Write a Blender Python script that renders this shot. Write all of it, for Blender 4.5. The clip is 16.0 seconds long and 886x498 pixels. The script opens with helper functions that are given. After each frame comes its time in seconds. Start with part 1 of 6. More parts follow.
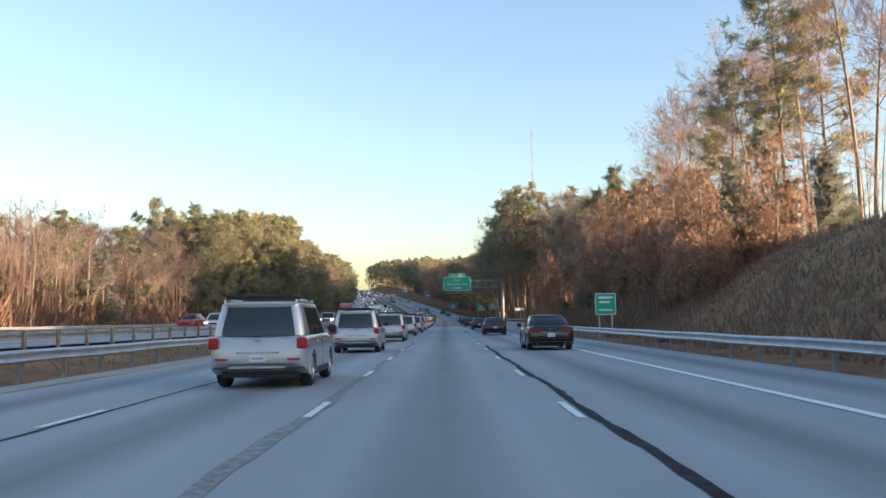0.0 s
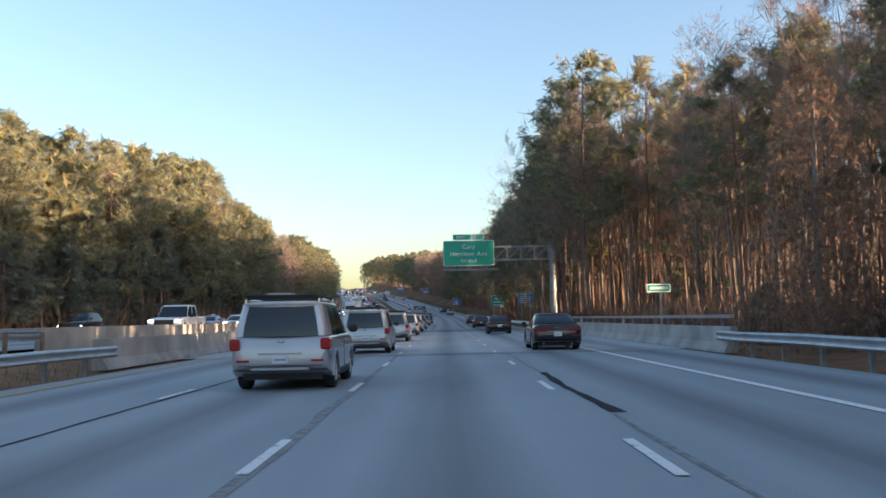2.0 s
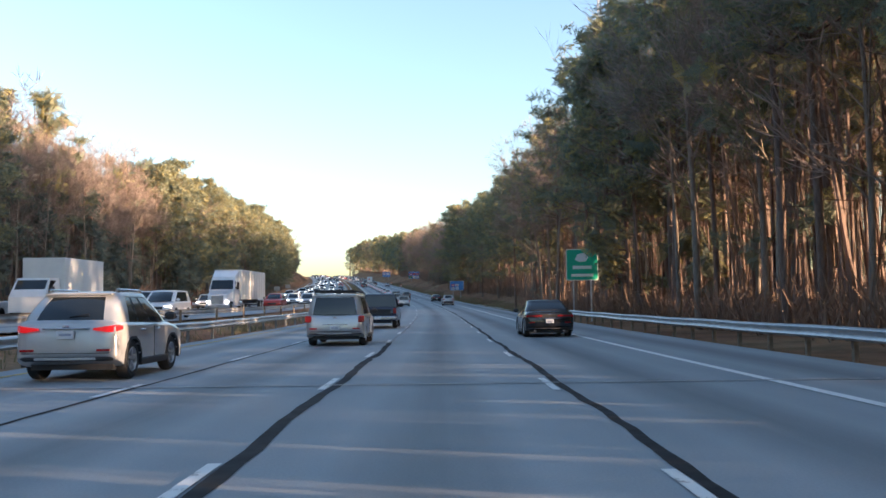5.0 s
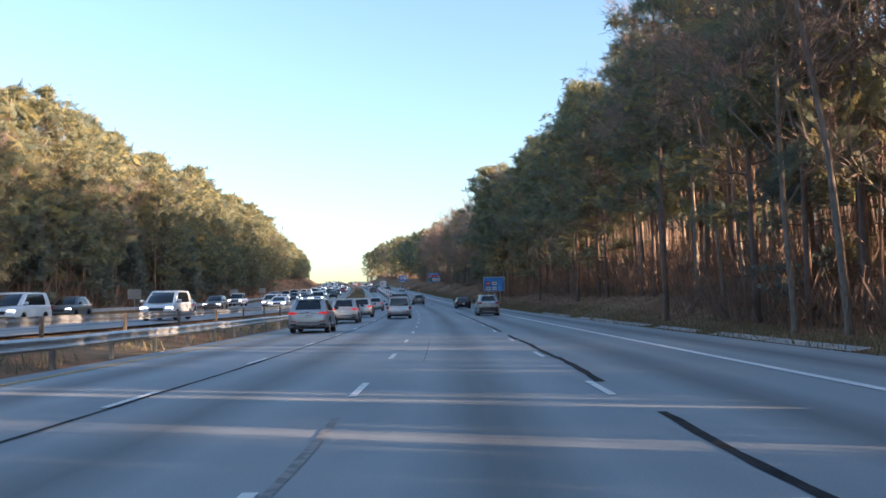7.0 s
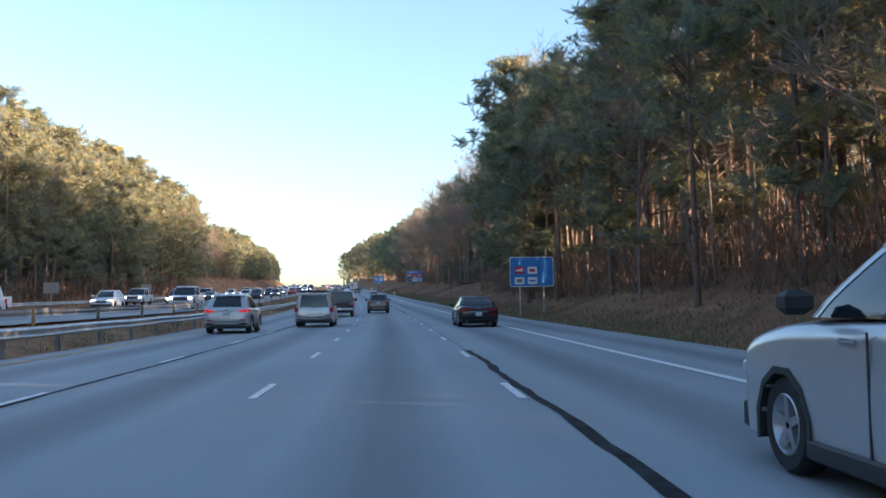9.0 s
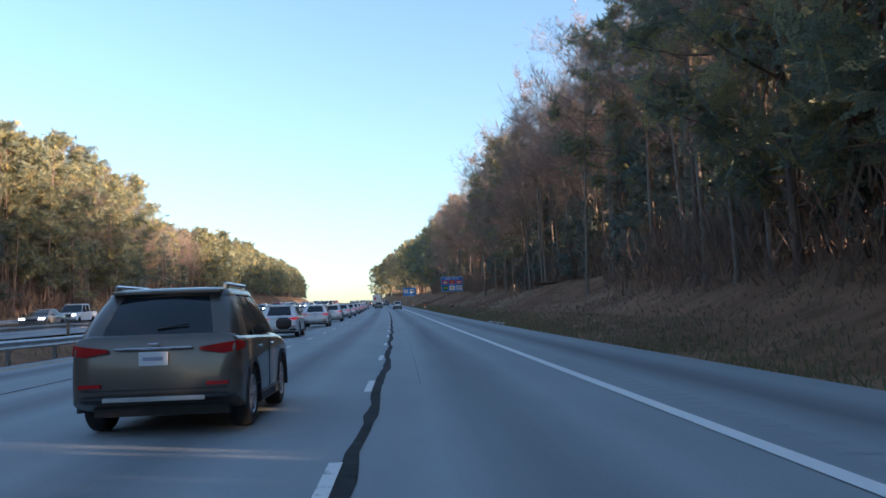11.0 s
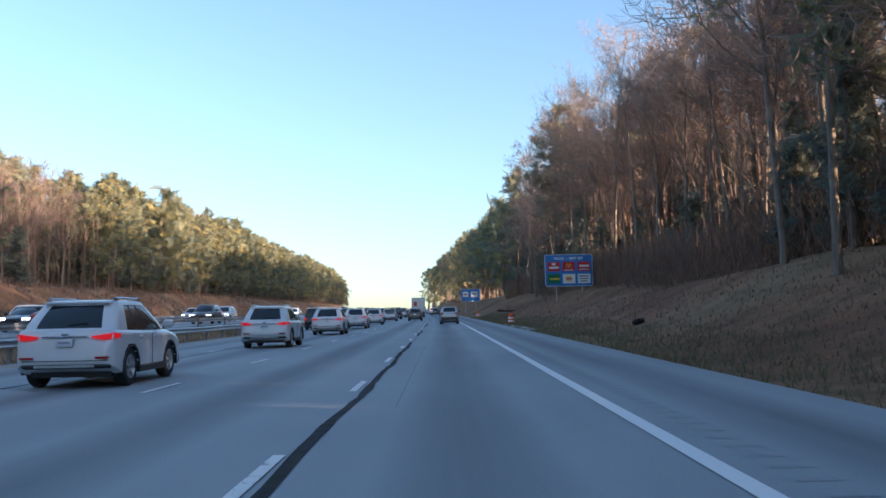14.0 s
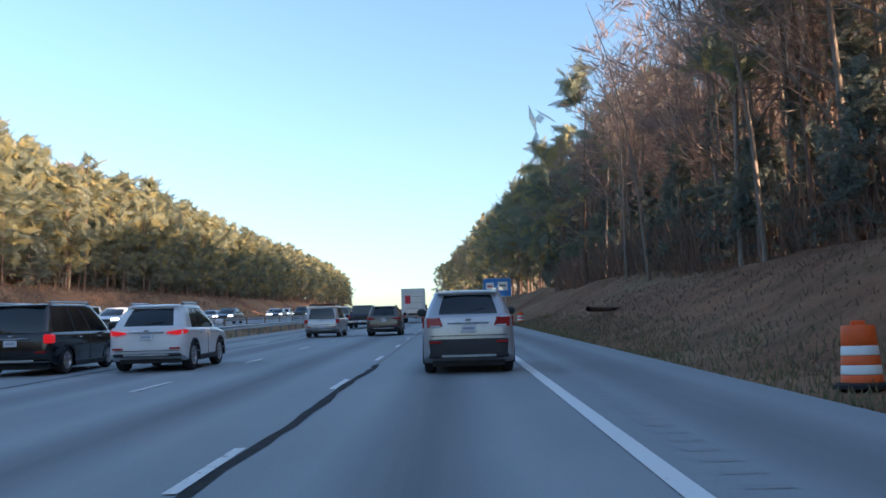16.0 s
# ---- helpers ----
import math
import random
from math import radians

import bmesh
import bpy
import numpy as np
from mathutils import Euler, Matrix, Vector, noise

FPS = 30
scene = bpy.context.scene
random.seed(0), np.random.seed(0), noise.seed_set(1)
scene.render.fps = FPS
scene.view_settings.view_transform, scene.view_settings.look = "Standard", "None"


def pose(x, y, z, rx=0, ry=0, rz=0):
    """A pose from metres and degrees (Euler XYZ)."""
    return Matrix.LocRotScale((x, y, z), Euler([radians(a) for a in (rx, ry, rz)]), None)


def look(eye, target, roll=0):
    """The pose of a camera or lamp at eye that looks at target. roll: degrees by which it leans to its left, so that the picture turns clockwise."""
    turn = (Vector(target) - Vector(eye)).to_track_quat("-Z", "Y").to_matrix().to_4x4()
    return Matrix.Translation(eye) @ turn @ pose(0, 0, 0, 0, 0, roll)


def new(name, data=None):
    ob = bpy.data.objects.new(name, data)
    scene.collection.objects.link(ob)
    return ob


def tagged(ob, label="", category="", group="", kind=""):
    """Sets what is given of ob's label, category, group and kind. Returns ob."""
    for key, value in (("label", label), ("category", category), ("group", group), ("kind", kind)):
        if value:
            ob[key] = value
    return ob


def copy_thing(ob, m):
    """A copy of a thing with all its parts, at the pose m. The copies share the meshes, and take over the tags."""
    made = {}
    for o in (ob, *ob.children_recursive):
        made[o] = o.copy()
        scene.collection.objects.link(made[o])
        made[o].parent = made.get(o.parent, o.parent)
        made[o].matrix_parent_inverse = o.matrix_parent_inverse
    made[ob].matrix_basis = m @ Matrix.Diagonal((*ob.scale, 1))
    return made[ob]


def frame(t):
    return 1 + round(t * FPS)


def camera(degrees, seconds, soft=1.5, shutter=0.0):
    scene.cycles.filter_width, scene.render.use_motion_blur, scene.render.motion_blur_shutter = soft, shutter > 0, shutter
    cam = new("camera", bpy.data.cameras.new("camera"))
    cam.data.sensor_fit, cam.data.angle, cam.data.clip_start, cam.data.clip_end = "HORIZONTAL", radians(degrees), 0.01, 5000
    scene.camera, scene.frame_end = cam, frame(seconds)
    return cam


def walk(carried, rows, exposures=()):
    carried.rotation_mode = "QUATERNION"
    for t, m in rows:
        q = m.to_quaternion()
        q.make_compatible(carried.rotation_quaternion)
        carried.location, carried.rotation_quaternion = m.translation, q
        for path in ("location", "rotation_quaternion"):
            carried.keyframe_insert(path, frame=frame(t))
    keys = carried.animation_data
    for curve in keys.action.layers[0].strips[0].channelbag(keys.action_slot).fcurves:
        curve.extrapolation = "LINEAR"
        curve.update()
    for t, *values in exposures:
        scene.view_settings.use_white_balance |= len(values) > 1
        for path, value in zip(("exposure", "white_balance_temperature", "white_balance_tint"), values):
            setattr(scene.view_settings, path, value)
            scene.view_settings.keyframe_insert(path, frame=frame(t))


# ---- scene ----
# The road's own line: s metres along the third lane's middle, lateral metres to the right of it.
def smooth_line(knots):
    grid = np.arange(-300.0, 2701.0)
    v = np.interp(grid, [k[0] for k in knots], [k[1] for k in knots])
    return np.convolve(np.pad(v, 30, mode="edge"), np.ones(61) / 61, "valid")


GRID = np.arange(-300.0, 2701.0)
HEADING = np.radians(smooth_line([(-300, 0), (230, 0), (420, 6.0), (562, 6.8), (850, 9.3), (2700, 9.3)]))
GRADE = smooth_line([(-300, 0), (57, 0), (181, .005), (286, .022), (322, .026), (440, .045), (562, .049), (700, .052),
                     (1000, .052), (1120, 0), (1300, -.02), (2700, 0)])
LINE_X = np.concatenate([[0], np.cumsum(-np.sin(HEADING[:-1]))])
LINE_Y = np.concatenate([[0], np.cumsum(np.cos(HEADING[:-1]))])
LINE_Z = np.concatenate([[0], np.cumsum(GRADE[:-1])])
LINE_X, LINE_Y, LINE_Z = LINE_X - LINE_X[300], LINE_Y - LINE_Y[300], LINE_Z - LINE_Z[300]


def heading(s):
    return float(np.interp(s, GRID, HEADING))


def grade(s):
    return float(np.interp(s, GRID, GRADE))


def at(s, lateral, h=0.0):
    """World places of road coordinates; works on arrays."""
    a = np.interp(s, GRID, HEADING)
    return np.stack([np.interp(s, GRID, LINE_X) + lateral * np.cos(a), np.interp(s, GRID, LINE_Y) + lateral * np.sin(a),
                     np.interp(s, GRID, LINE_Z) + h + 0 * a], -1)


def road_pose(s, lateral, h=0.0, turn=0.0, tilt=True):
    x, y, z = at(s, lateral, h)
    up = math.degrees(math.atan(grade(s))) if tilt else 0.0
    return pose(x, y, z) @ pose(0, 0, 0, 0, 0, math.degrees(heading(s))) @ pose(0, 0, 0, up, 0, 0) @ pose(0, 0, 0, 0, 0, turn)


# ---- camera: seconds, s, lateral, yaw and pitch against the road, lean ----
PATH = [
    (0.0, 0.0, 0.07, 0.14, 4.61, 0.81), (0.5, 18.3, 0.01, 0.53, 4.77, 0.78), (1.0, 37.1, -0.16, -0.05, 4.74, 0.72),
    (1.5, 56.0, -0.12, -0.23, 4.56, 1.26), (2.0, 74.0, -0.05, 0.17, 4.59, 1.21), (2.5, 91.8, -0.25, -0.83, 4.67, 1.16),
    (3.0, 109.5, -0.08, -0.90, 4.27, 1.02), (3.5, 127.3, 0.03, -0.82, 4.42, 1.31), (4.0, 145.0, 0.02, -0.45, 4.06, 1.63),
    (4.5, 163.2, 0.08, -0.42, 3.91, 1.56), (5.0, 180.8, 0.07, -0.16, 3.76, 0.70), (6.25, 225.3, -0.20, 0.30, 3.68, 1.00),
    (7.5, 269.2, -0.58, 0.52, 3.61, 1.28), (8.0, 286.4, -0.83, -0.61, 3.39, 0.80), (8.5, 303.9, -0.57, -1.75, 3.41, 0.68),
    (9.0, 321.7, 0.21, -2.58, 3.49, 0.78), (10.25, 364.0, 1.75, -2.50, 3.72, 1.60), (11.5, 406.1, 2.92, -1.90, 3.93, 2.24),
    (12.0, 423.4, 3.23, -1.72, 3.82, 2.20), (12.5, 440.5, 3.45, -1.53, 3.98, 2.31), (13.0, 457.9, 3.52, -0.49, 4.10, 1.69),
    (13.5, 475.3, 3.45, 0.15, 4.08, 0.95), (14.0, 492.7, 3.37, 0.14, 4.11, 1.08), (14.5, 510.1, 3.60, 0.80, 4.15, 1.10),
    (15.0, 527.4, 3.74, 0.97, 4.24, 0.67), (15.5, 544.7, 3.84, 0.63, 4.06, 1.24), (16.0, 561.8, 3.96, 0.83, 4.04, 1.55)]
EYE = 1.296


def camera_row(t, s, lateral, yaw, pitch, lean):
    x, y, z = at(s, lateral, EYE)
    return t, pose(x, y, z, 90 + pitch + math.degrees(math.atan(grade(s))), lean, math.degrees(heading(s)) + yaw)


cam = camera(53.36, 16.0, soft=1.6)
walk(cam, [camera_row(*row) for row in PATH], exposures=[(0.0, 2.12, 5800, 15), (0.6, 1.94, 5700, 15), (3.0, 2.27, 5800, 15), (4.0, 2.4, 5800, 15), (5.0, 2.46, 5700, 15), (7.5, 2.3, 5400, 15), (8.5, 2.45, 5400, 15), (9.0, 2.45, 5400, 15), (11.5, 2.17, 5250, 15), (16.0, 2.14, 5250, 15)])

# ---- light: a clear winter evening, the sun low on the right, a little behind ----
SUN_UP, SUN_FROM = 7.0, 109.0          # degrees above the horizon; compass angle from +y towards +x
world = bpy.data.worlds.new("world")
scene.world = world
world.use_nodes = True
wn = world.node_tree
sky = wn.nodes.new("ShaderNodeTexSky")
sky.sky_type, sky.sun_disc = "NISHITA", False
sky.sun_elevation, sky.sun_rotation = radians(SUN_UP), radians(SUN_FROM)
sky.air_density, sky.dust_density, sky.ozone_density = 1.0, 1.6, 1.0
wn.nodes["Background"].inputs["Strength"].default_value = 0.1
wn.links.new(sky.outputs[0], wn.nodes["Background"].inputs["Color"])
sun_data = bpy.data.lights.new("sun", "SUN")
sun_data.energy, sun_data.angle, sun_data.color = 5.0, radians(0.53), (1.0, 0.65, 0.36)
sun = new("sun", sun_data)
a, e = radians(SUN_FROM), radians(SUN_UP)
sun.matrix_world = look((0, 0, 0), (-math.sin(a) * math.cos(e), -math.cos(a) * math.cos(e), -math.sin(e)))


# ---- materials ----
class Nodes:
    """A short way to write node materials."""

    def __init__(self, name):
        self.mat = bpy.data.materials.new(name)
        self.mat.use_nodes = True
        self.tree = self.mat.node_tree
        self.bsdf = self.tree.nodes["Principled BSDF"]

    def node(self, kind, **inputs):
        n = self.tree.nodes.new(kind)
        for k, v in inputs.items():
            self.put(n.inputs[k.replace("_", " ")], v)
        return n

    def put(self, socket, v):
        if isinstance(v, bpy.types.NodeSocket):
            self.tree.links.new(v, socket)
        else:
            socket.default_value = v

    def coords(self, stretch=(1, 1, 1), kind="Object"):
        m = self.node("ShaderNodeMapping", Vector=self.node("ShaderNodeTexCoord").outputs[kind], Scale=stretch)
        return m.outputs[0]

    def noise(self, scale, vector=None, detail=4.0, rough=0.55):
        n = self.node("ShaderNodeTexNoise", Scale=scale, Detail=detail, Roughness=rough)
        if vector is not None:
            self.put(n.inputs["Vector"], vector)
        return n.outputs[0]

    def ramp(self, value, stops):
        r = self.node("ShaderNodeValToRGB", Fac=value)
        el = r.color_ramp.elements
        el[0].position, el[0].color = stops[0][0], (*stops[0][1], 1)
        el[1].position, el[1].color = stops[-1][0], (*stops[-1][1], 1)
        for p, c in stops[1:-1]:
            el.new(p).color = (*c, 1)
        return r.outputs[0]

    def mix(self, fac, c1, c2, blend="MIX"):
        m = self.tree.nodes.new("ShaderNodeMix")
        m.data_type, m.blend_type = "RGBA", blend
        self.put(m.inputs[0], fac)
        self.put(m.inputs[6], c1 if not isinstance(c1, tuple) else (*c1, 1)[:4])
        self.put(m.inputs[7], c2 if not isinstance(c2, tuple) else (*c2, 1)[:4])
        return m.outputs[2]

    def math(self, op, a1, b1=0.0):
        m = self.tree.nodes.new("ShaderNodeMath")
        m.operation = op
        self.put(m.inputs[0], a1)
        self.put(m.inputs[1], b1)
        return m.outputs[0]

    def bump(self, height, strength=0.3, distance=0.02):
        b = self.node("ShaderNodeBump", Height=height, Strength=strength, Distance=distance)
        self.put(self.bsdf.inputs["Normal"], b.outputs[0])

    def done(self, color, rough=0.6, metal=0.0, **more):
        self.put(self.bsdf.inputs["Base Color"], color if not isinstance(color, tuple) else (*color, 1)[:4])
        self.put(self.bsdf.inputs["Roughness"], rough)
        self.put(self.bsdf.inputs["Metallic"], metal)
        for k, v in more.items():
            self.put(self.bsdf.inputs[k.replace("_", " ")], v)
        return self.mat


def plain(name, color, rough=0.5, metal=0.0, vary=0.12, scale=6.0, **more):
    n = Nodes(name)
    dark = tuple(c * (1 - vary) for c in color)
    light = tuple(min(1, c * (1 + vary)) for c in color)
    c = n.ramp(n.noise(scale, n.coords()), [(0.3, dark), (0.7, light)])
    return n.done(c, rough, metal, **more)


def leafy(name, low, high, tint, rough=0.75, ragged=0.0):
    """Leaves and twigs: each island has a shade of its own."""
    n = Nodes(name)
    g = n.node("ShaderNodeNewGeometry").outputs["Random Per Island"]
    c = n.ramp(g, [(0.0, low), (0.6, high), (1.0, tint)])
    n.done(c, rough, Specular_IOR_Level=0.2)
    thin = n.node("ShaderNodeBsdfTranslucent", Color=c)
    both = n.node("ShaderNodeMixShader", Fac=0.5)
    n.tree.links.new(n.bsdf.outputs[0], both.inputs[1])
    n.tree.links.new(thin.outputs[0], both.inputs[2])
    last = both
    if ragged:
        # ragged tufts: gaps between the needles
        holes = n.ramp(n.noise(ragged, n.coords(), 2.0, 0.6), [(0.44, (0, 0, 0)), (0.5, (1, 1, 1))])
        last = n.node("ShaderNodeMixShader", Fac=holes)
        n.tree.links.new(n.node("ShaderNodeBsdfTransparent").outputs[0], last.inputs[1])
        n.tree.links.new(both.outputs[0], last.inputs[2])
    n.tree.links.new(last.outputs[0], n.tree.nodes["Material Output"].inputs["Surface"])
    return n.mat


def bark(name, low, high):
    n = Nodes(name)
    v = n.coords((1, 1, 0.25))
    c = n.ramp(n.noise(9.0, v, 6), [(0.3, low), (0.7, high)])
    r = n.node("ShaderNodeObjectInfo").outputs["Random"]
    c = n.mix(0.5, c, n.ramp(r, [(0, tuple(x * .75 for x in high)), (1, high)]), "MULTIPLY")
    n.bump(n.noise(22.0, v, 5), 0.5, 0.03)
    return n.done(c, 0.9, Specular_IOR_Level=0.15)


def road_surface(name, base, streak):
    """Worn pavement: oil-darkened lane middles from UV (metres across), mottling and fine grain."""
    n = Nodes(name)
    uv = n.node("ShaderNodeUVMap").outputs[0]
    sep = n.node("ShaderNodeSeparateXYZ", Vector=uv)
    across, along = sep.outputs[0], sep.outputs[1]
    # lane middles at across = 0, every 3.62 m
    w = n.math("ABSOLUTE", n.math("SUBTRACT", n.math("FRACT", n.math("ADD", n.math("DIVIDE", across, 3.62), 100.5)), 0.5))
    lane_mid = n.ramp(w, [(0.02, (1, 1, 1)), (0.24, (0, 0, 0))])
    wheel = n.ramp(n.math("ABSOLUTE", n.math("SUBTRACT", w, 0.25)), [(0.0, (1, 1, 1)), (0.12, (0, 0, 0))])
    long_noise = n.noise(1.0, n.node("ShaderNodeMapping", Vector=uv, Scale=(0.9, 0.03, 1)).outputs[0], 5, 0.6)
    blot = n.noise(1.0, n.node("ShaderNodeMapping", Vector=uv, Scale=(0.35, 0.09, 1)).outputs[0], 6, 0.6)
    c = n.ramp(blot, [(0.25, tuple(x * 0.86 for x in base)), (0.75, tuple(x * 1.14 for x in base))])
    c = n.mix(n.math("MULTIPLY", n.math("MULTIPLY", lane_mid, long_noise), streak), c, tuple(x * 0.3 for x in base))
    c = n.mix(n.math("MULTIPLY", wheel, 0.18), c, tuple(x * 1.3 for x in base))
    grain = n.noise(1.0, n.node("ShaderNodeMapping", Vector=uv, Scale=(40, 40, 1)).outputs[0], 3, 0.7)
    c = n.mix(0.25, c, n.ramp(grain, [(0.3, (0.6, 0.6, 0.6)), (0.7, (1.3, 1.3, 1.3))]), "MULTIPLY")
    n.bump(grain, 0.25, 0.004)
    return n.done(c, 0.82, Specular_IOR_Level=0.35)


def worn_paint(name, color, under, bite):
    n = Nodes(name)
    v = n.coords((1, 1, 1), "Object")
    chip = n.ramp(n.noise(5.0, v, 8, 0.7), [(bite - 0.04, (0, 0, 0)), (bite + 0.04, (1, 1, 1))])
    c = n.mix(chip, under, color)
    return n.done(c, 0.75)


ASPHALT = road_surface("asphalt_worn", (0.312, 0.338, 0.352), 1.0)
CONCRETE_DECK = road_surface("concrete_deck_worn", (0.43, 0.44, 0.435), 0.95)
ASPHALT_PATCH = road_surface("darker_asphalt_patch", (0.215, 0.23, 0.24), 1.0)
SEAL = plain("crack_sealant", (0.03, 0.03, 0.032), 0.85, vary=0.5, scale=3.0, Specular_IOR_Level=0.15)
SEAL_FAINT = worn_paint("worn_out_sealant", (0.17, 0.168, 0.165), (0.27, 0.265, 0.26), 0.5)
CRACK = plain("hairline_crack", (0.19, 0.19, 0.19), 0.9, vary=0.3, scale=2.0)
WHITE_LINE = worn_paint("white_road_paint", (0.84, 0.84, 0.82), (0.5, 0.5, 0.49), 0.32)
DASH_PAINT = worn_paint("worn_white_dash_paint", (0.78, 0.78, 0.75), (0.32, 0.32, 0.31), 0.40)
YELLOW_LINE = worn_paint("yellow_road_paint", (0.55, 0.36, 0.07), (0.22, 0.2, 0.16), 0.42)
JOINT_PALE = plain("pale_joint_mortar", (0.42, 0.41, 0.39), 0.9, vary=0.25, scale=3)


def soil(name, a1, b1, c1):
    n = Nodes(name)
    v = n.coords()
    big = n.noise(0.08, v, 5)
    c = n.ramp(big, [(0.3, a1), (0.5, b1), (0.72, c1)])
    patch = n.ramp(n.noise(0.55, v, 6, 0.65), [(0.36, (0.62, 0.66, 0.6)), (0.5, (1, 1, 1)), (0.66, (1.3, 1.22, 1.15))])
    c = n.mix(0.8, c, patch, "MULTIPLY")
    fine = n.noise(3.0, v, 8, 0.7)
    c = n.mix(0.6, c, n.ramp(fine, [(0.3, (0.72, 0.7, 0.68)), (0.7, (1.3, 1.26, 1.22))]), "MULTIPLY")
    n.bump(fine, 0.45, 0.12)
    return n.done(c, 0.95, Specular_IOR_Level=0.1)


LITTER = soil("leaf_litter_and_dry_grass", (0.17, 0.09, 0.055), (0.25, 0.15, 0.09), (0.27, 0.2, 0.12))
STEEL = plain("galvanised_steel", (0.42, 0.43, 0.44), 0.42, 0.7, 0.2, 2.0)
GANTRY_STEEL = plain("dull_gantry_steel", (0.3, 0.31, 0.325), 0.55, 0.4, 0.2, 2.0)
STEEL_DARK = plain("weathered_steel", (0.23, 0.23, 0.23), 0.6, 0.5, 0.3, 2.5)
POST_WOOD = plain("weathered_timber", (0.22, 0.17, 0.12), 0.9, vary=0.3, scale=5)
CONCRETE = plain("stained_concrete", (0.36, 0.34, 0.31), 0.9, vary=0.28, scale=0.7)
SIGN_GREEN = plain("green_sign_sheeting", (0.02, 0.4, 0.25), 0.4, vary=0.06, scale=1.5)
SIGN_BLUE = plain("blue_sign_sheeting", (0.045, 0.19, 0.52), 0.4, vary=0.06, scale=1.5)
SIGN_WHITE = plain("white_sign_sheeting", (0.78, 0.8, 0.78), 0.45, vary=0.04)
SIGN_RED = plain("red_sign_sheeting", (0.5, 0.02, 0.035), 0.45, vary=0.05)
SIGN_YELLOW = plain("yellow_sign_sheeting", (0.8, 0.5, 0.03), 0.45, vary=0.05)
SIGN_PALE = plain("pale_sign_sheeting", (0.62, 0.62, 0.55), 0.45, vary=0.05)
SIGN_BACK = plain("bare_aluminium", (0.4, 0.41, 0.42), 0.5, 0.6, 0.15)
ORANGE = plain("orange_plastic", (0.75, 0.12, 0.015), 0.5, vary=0.1)
RUBBER = plain("tyre_rubber", (0.018, 0.018, 0.019), 0.85, vary=0.25)
TRIM = plain("black_plastic_trim", (0.025, 0.025, 0.027), 0.6, vary=0.2)
GLASS = plain("tinted_car_glass", (0.012, 0.016, 0.02), 0.06, vary=0.1, Specular_IOR_Level=0.7)
RIM = plain("alloy_wheel", (0.45, 0.45, 0.46), 0.35, 0.8, 0.1)
CHROME = plain("chrome", (0.7, 0.7, 0.72), 0.18, 1.0, 0.05)
TAIL_RED = plain("red_lamp_lens", (0.35, 0.012, 0.014), 0.2, vary=0.2)
LENS = plain("clear_lamp_lens", (0.6, 0.6, 0.62), 0.15, vary=0.1)
PLATE = plain("licence_plate", (0.62, 0.64, 0.68), 0.5, vary=0.08)
PLATE_BAR = plain("plate_bar", (0.3, 0.33, 0.42), 0.6)


def glowing(name, color, strength):
    n = Nodes(name)
    return n.done(color, 0.3, Emission_Color=(*color, 1), Emission_Strength=strength)


HEAD_ON = glowing("lit_headlamp", (1.0, 0.92, 0.78), 1.6)
TAIL_ON = glowing("lit_tail_lamp", (0.7, 0.01, 0.012), 0.12)


def paint(name, color, rough=0.28, metal=0.25):
    n = Nodes(name)
    dust = n.noise(1.6, n.coords(), 5)
    c = n.ramp(dust, [(0.25, tuple(x * 0.88 for x in color)), (0.75, color)])
    return n.done(c, rough, metal, Coat_Weight=0.6, Coat_Roughness=0.08)


PAINTS = {k: paint("car_paint_" + k, *v) for k, v in {
    "silver": ((0.5, 0.51, 0.53), 0.3, 0.45), "white": ((0.74, 0.75, 0.76), 0.3, 0.0), "black": ((0.012, 0.012, 0.014), 0.2, 0.0),
    "navy": ((0.02, 0.025, 0.05), 0.25, 0.2), "brown": ((0.13, 0.115, 0.1), 0.3, 0.4), "red": ((0.4, 0.03, 0.02), 0.3, 0.1),
    "grey": ((0.14, 0.145, 0.15), 0.3, 0.5), "pearl": ((0.46, 0.475, 0.49), 0.3, 0.35)}.items()}
BARK_PINE = bark("pine_bark", (0.15, 0.115, 0.1), (0.33, 0.25, 0.205))
BARK_GREY = bark("hardwood_bark", (0.2, 0.17, 0.145), (0.42, 0.365, 0.31))
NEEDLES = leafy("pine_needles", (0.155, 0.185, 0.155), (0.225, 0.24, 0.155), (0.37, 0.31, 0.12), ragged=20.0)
CEDAR = leafy("dark_evergreen_needles", (0.125, 0.155, 0.14), (0.18, 0.205, 0.17), (0.24, 0.24, 0.17), ragged=14.0)
TWIGS = leafy("bare_twigs", (0.21, 0.162, 0.145), (0.3, 0.235, 0.205), (0.38, 0.29, 0.235))
DEAD_LEAVES = leafy("dead_brown_leaves", (0.22, 0.14, 0.1), (0.31, 0.205, 0.14), (0.4, 0.27, 0.18), ragged=14.0)
BRUSH = leafy("dry_brush", (0.17, 0.12, 0.095), (0.25, 0.175, 0.13), (0.31, 0.22, 0.16))
SLIM = leafy("slim_stems_and_twigs", (0.15, 0.108, 0.092), (0.235, 0.17, 0.142), (0.31, 0.22, 0.175))
GRASS = leafy("dry_roadside_grass", (0.16, 0.16, 0.085), (0.22, 0.2, 0.11), (0.3, 0.24, 0.14))


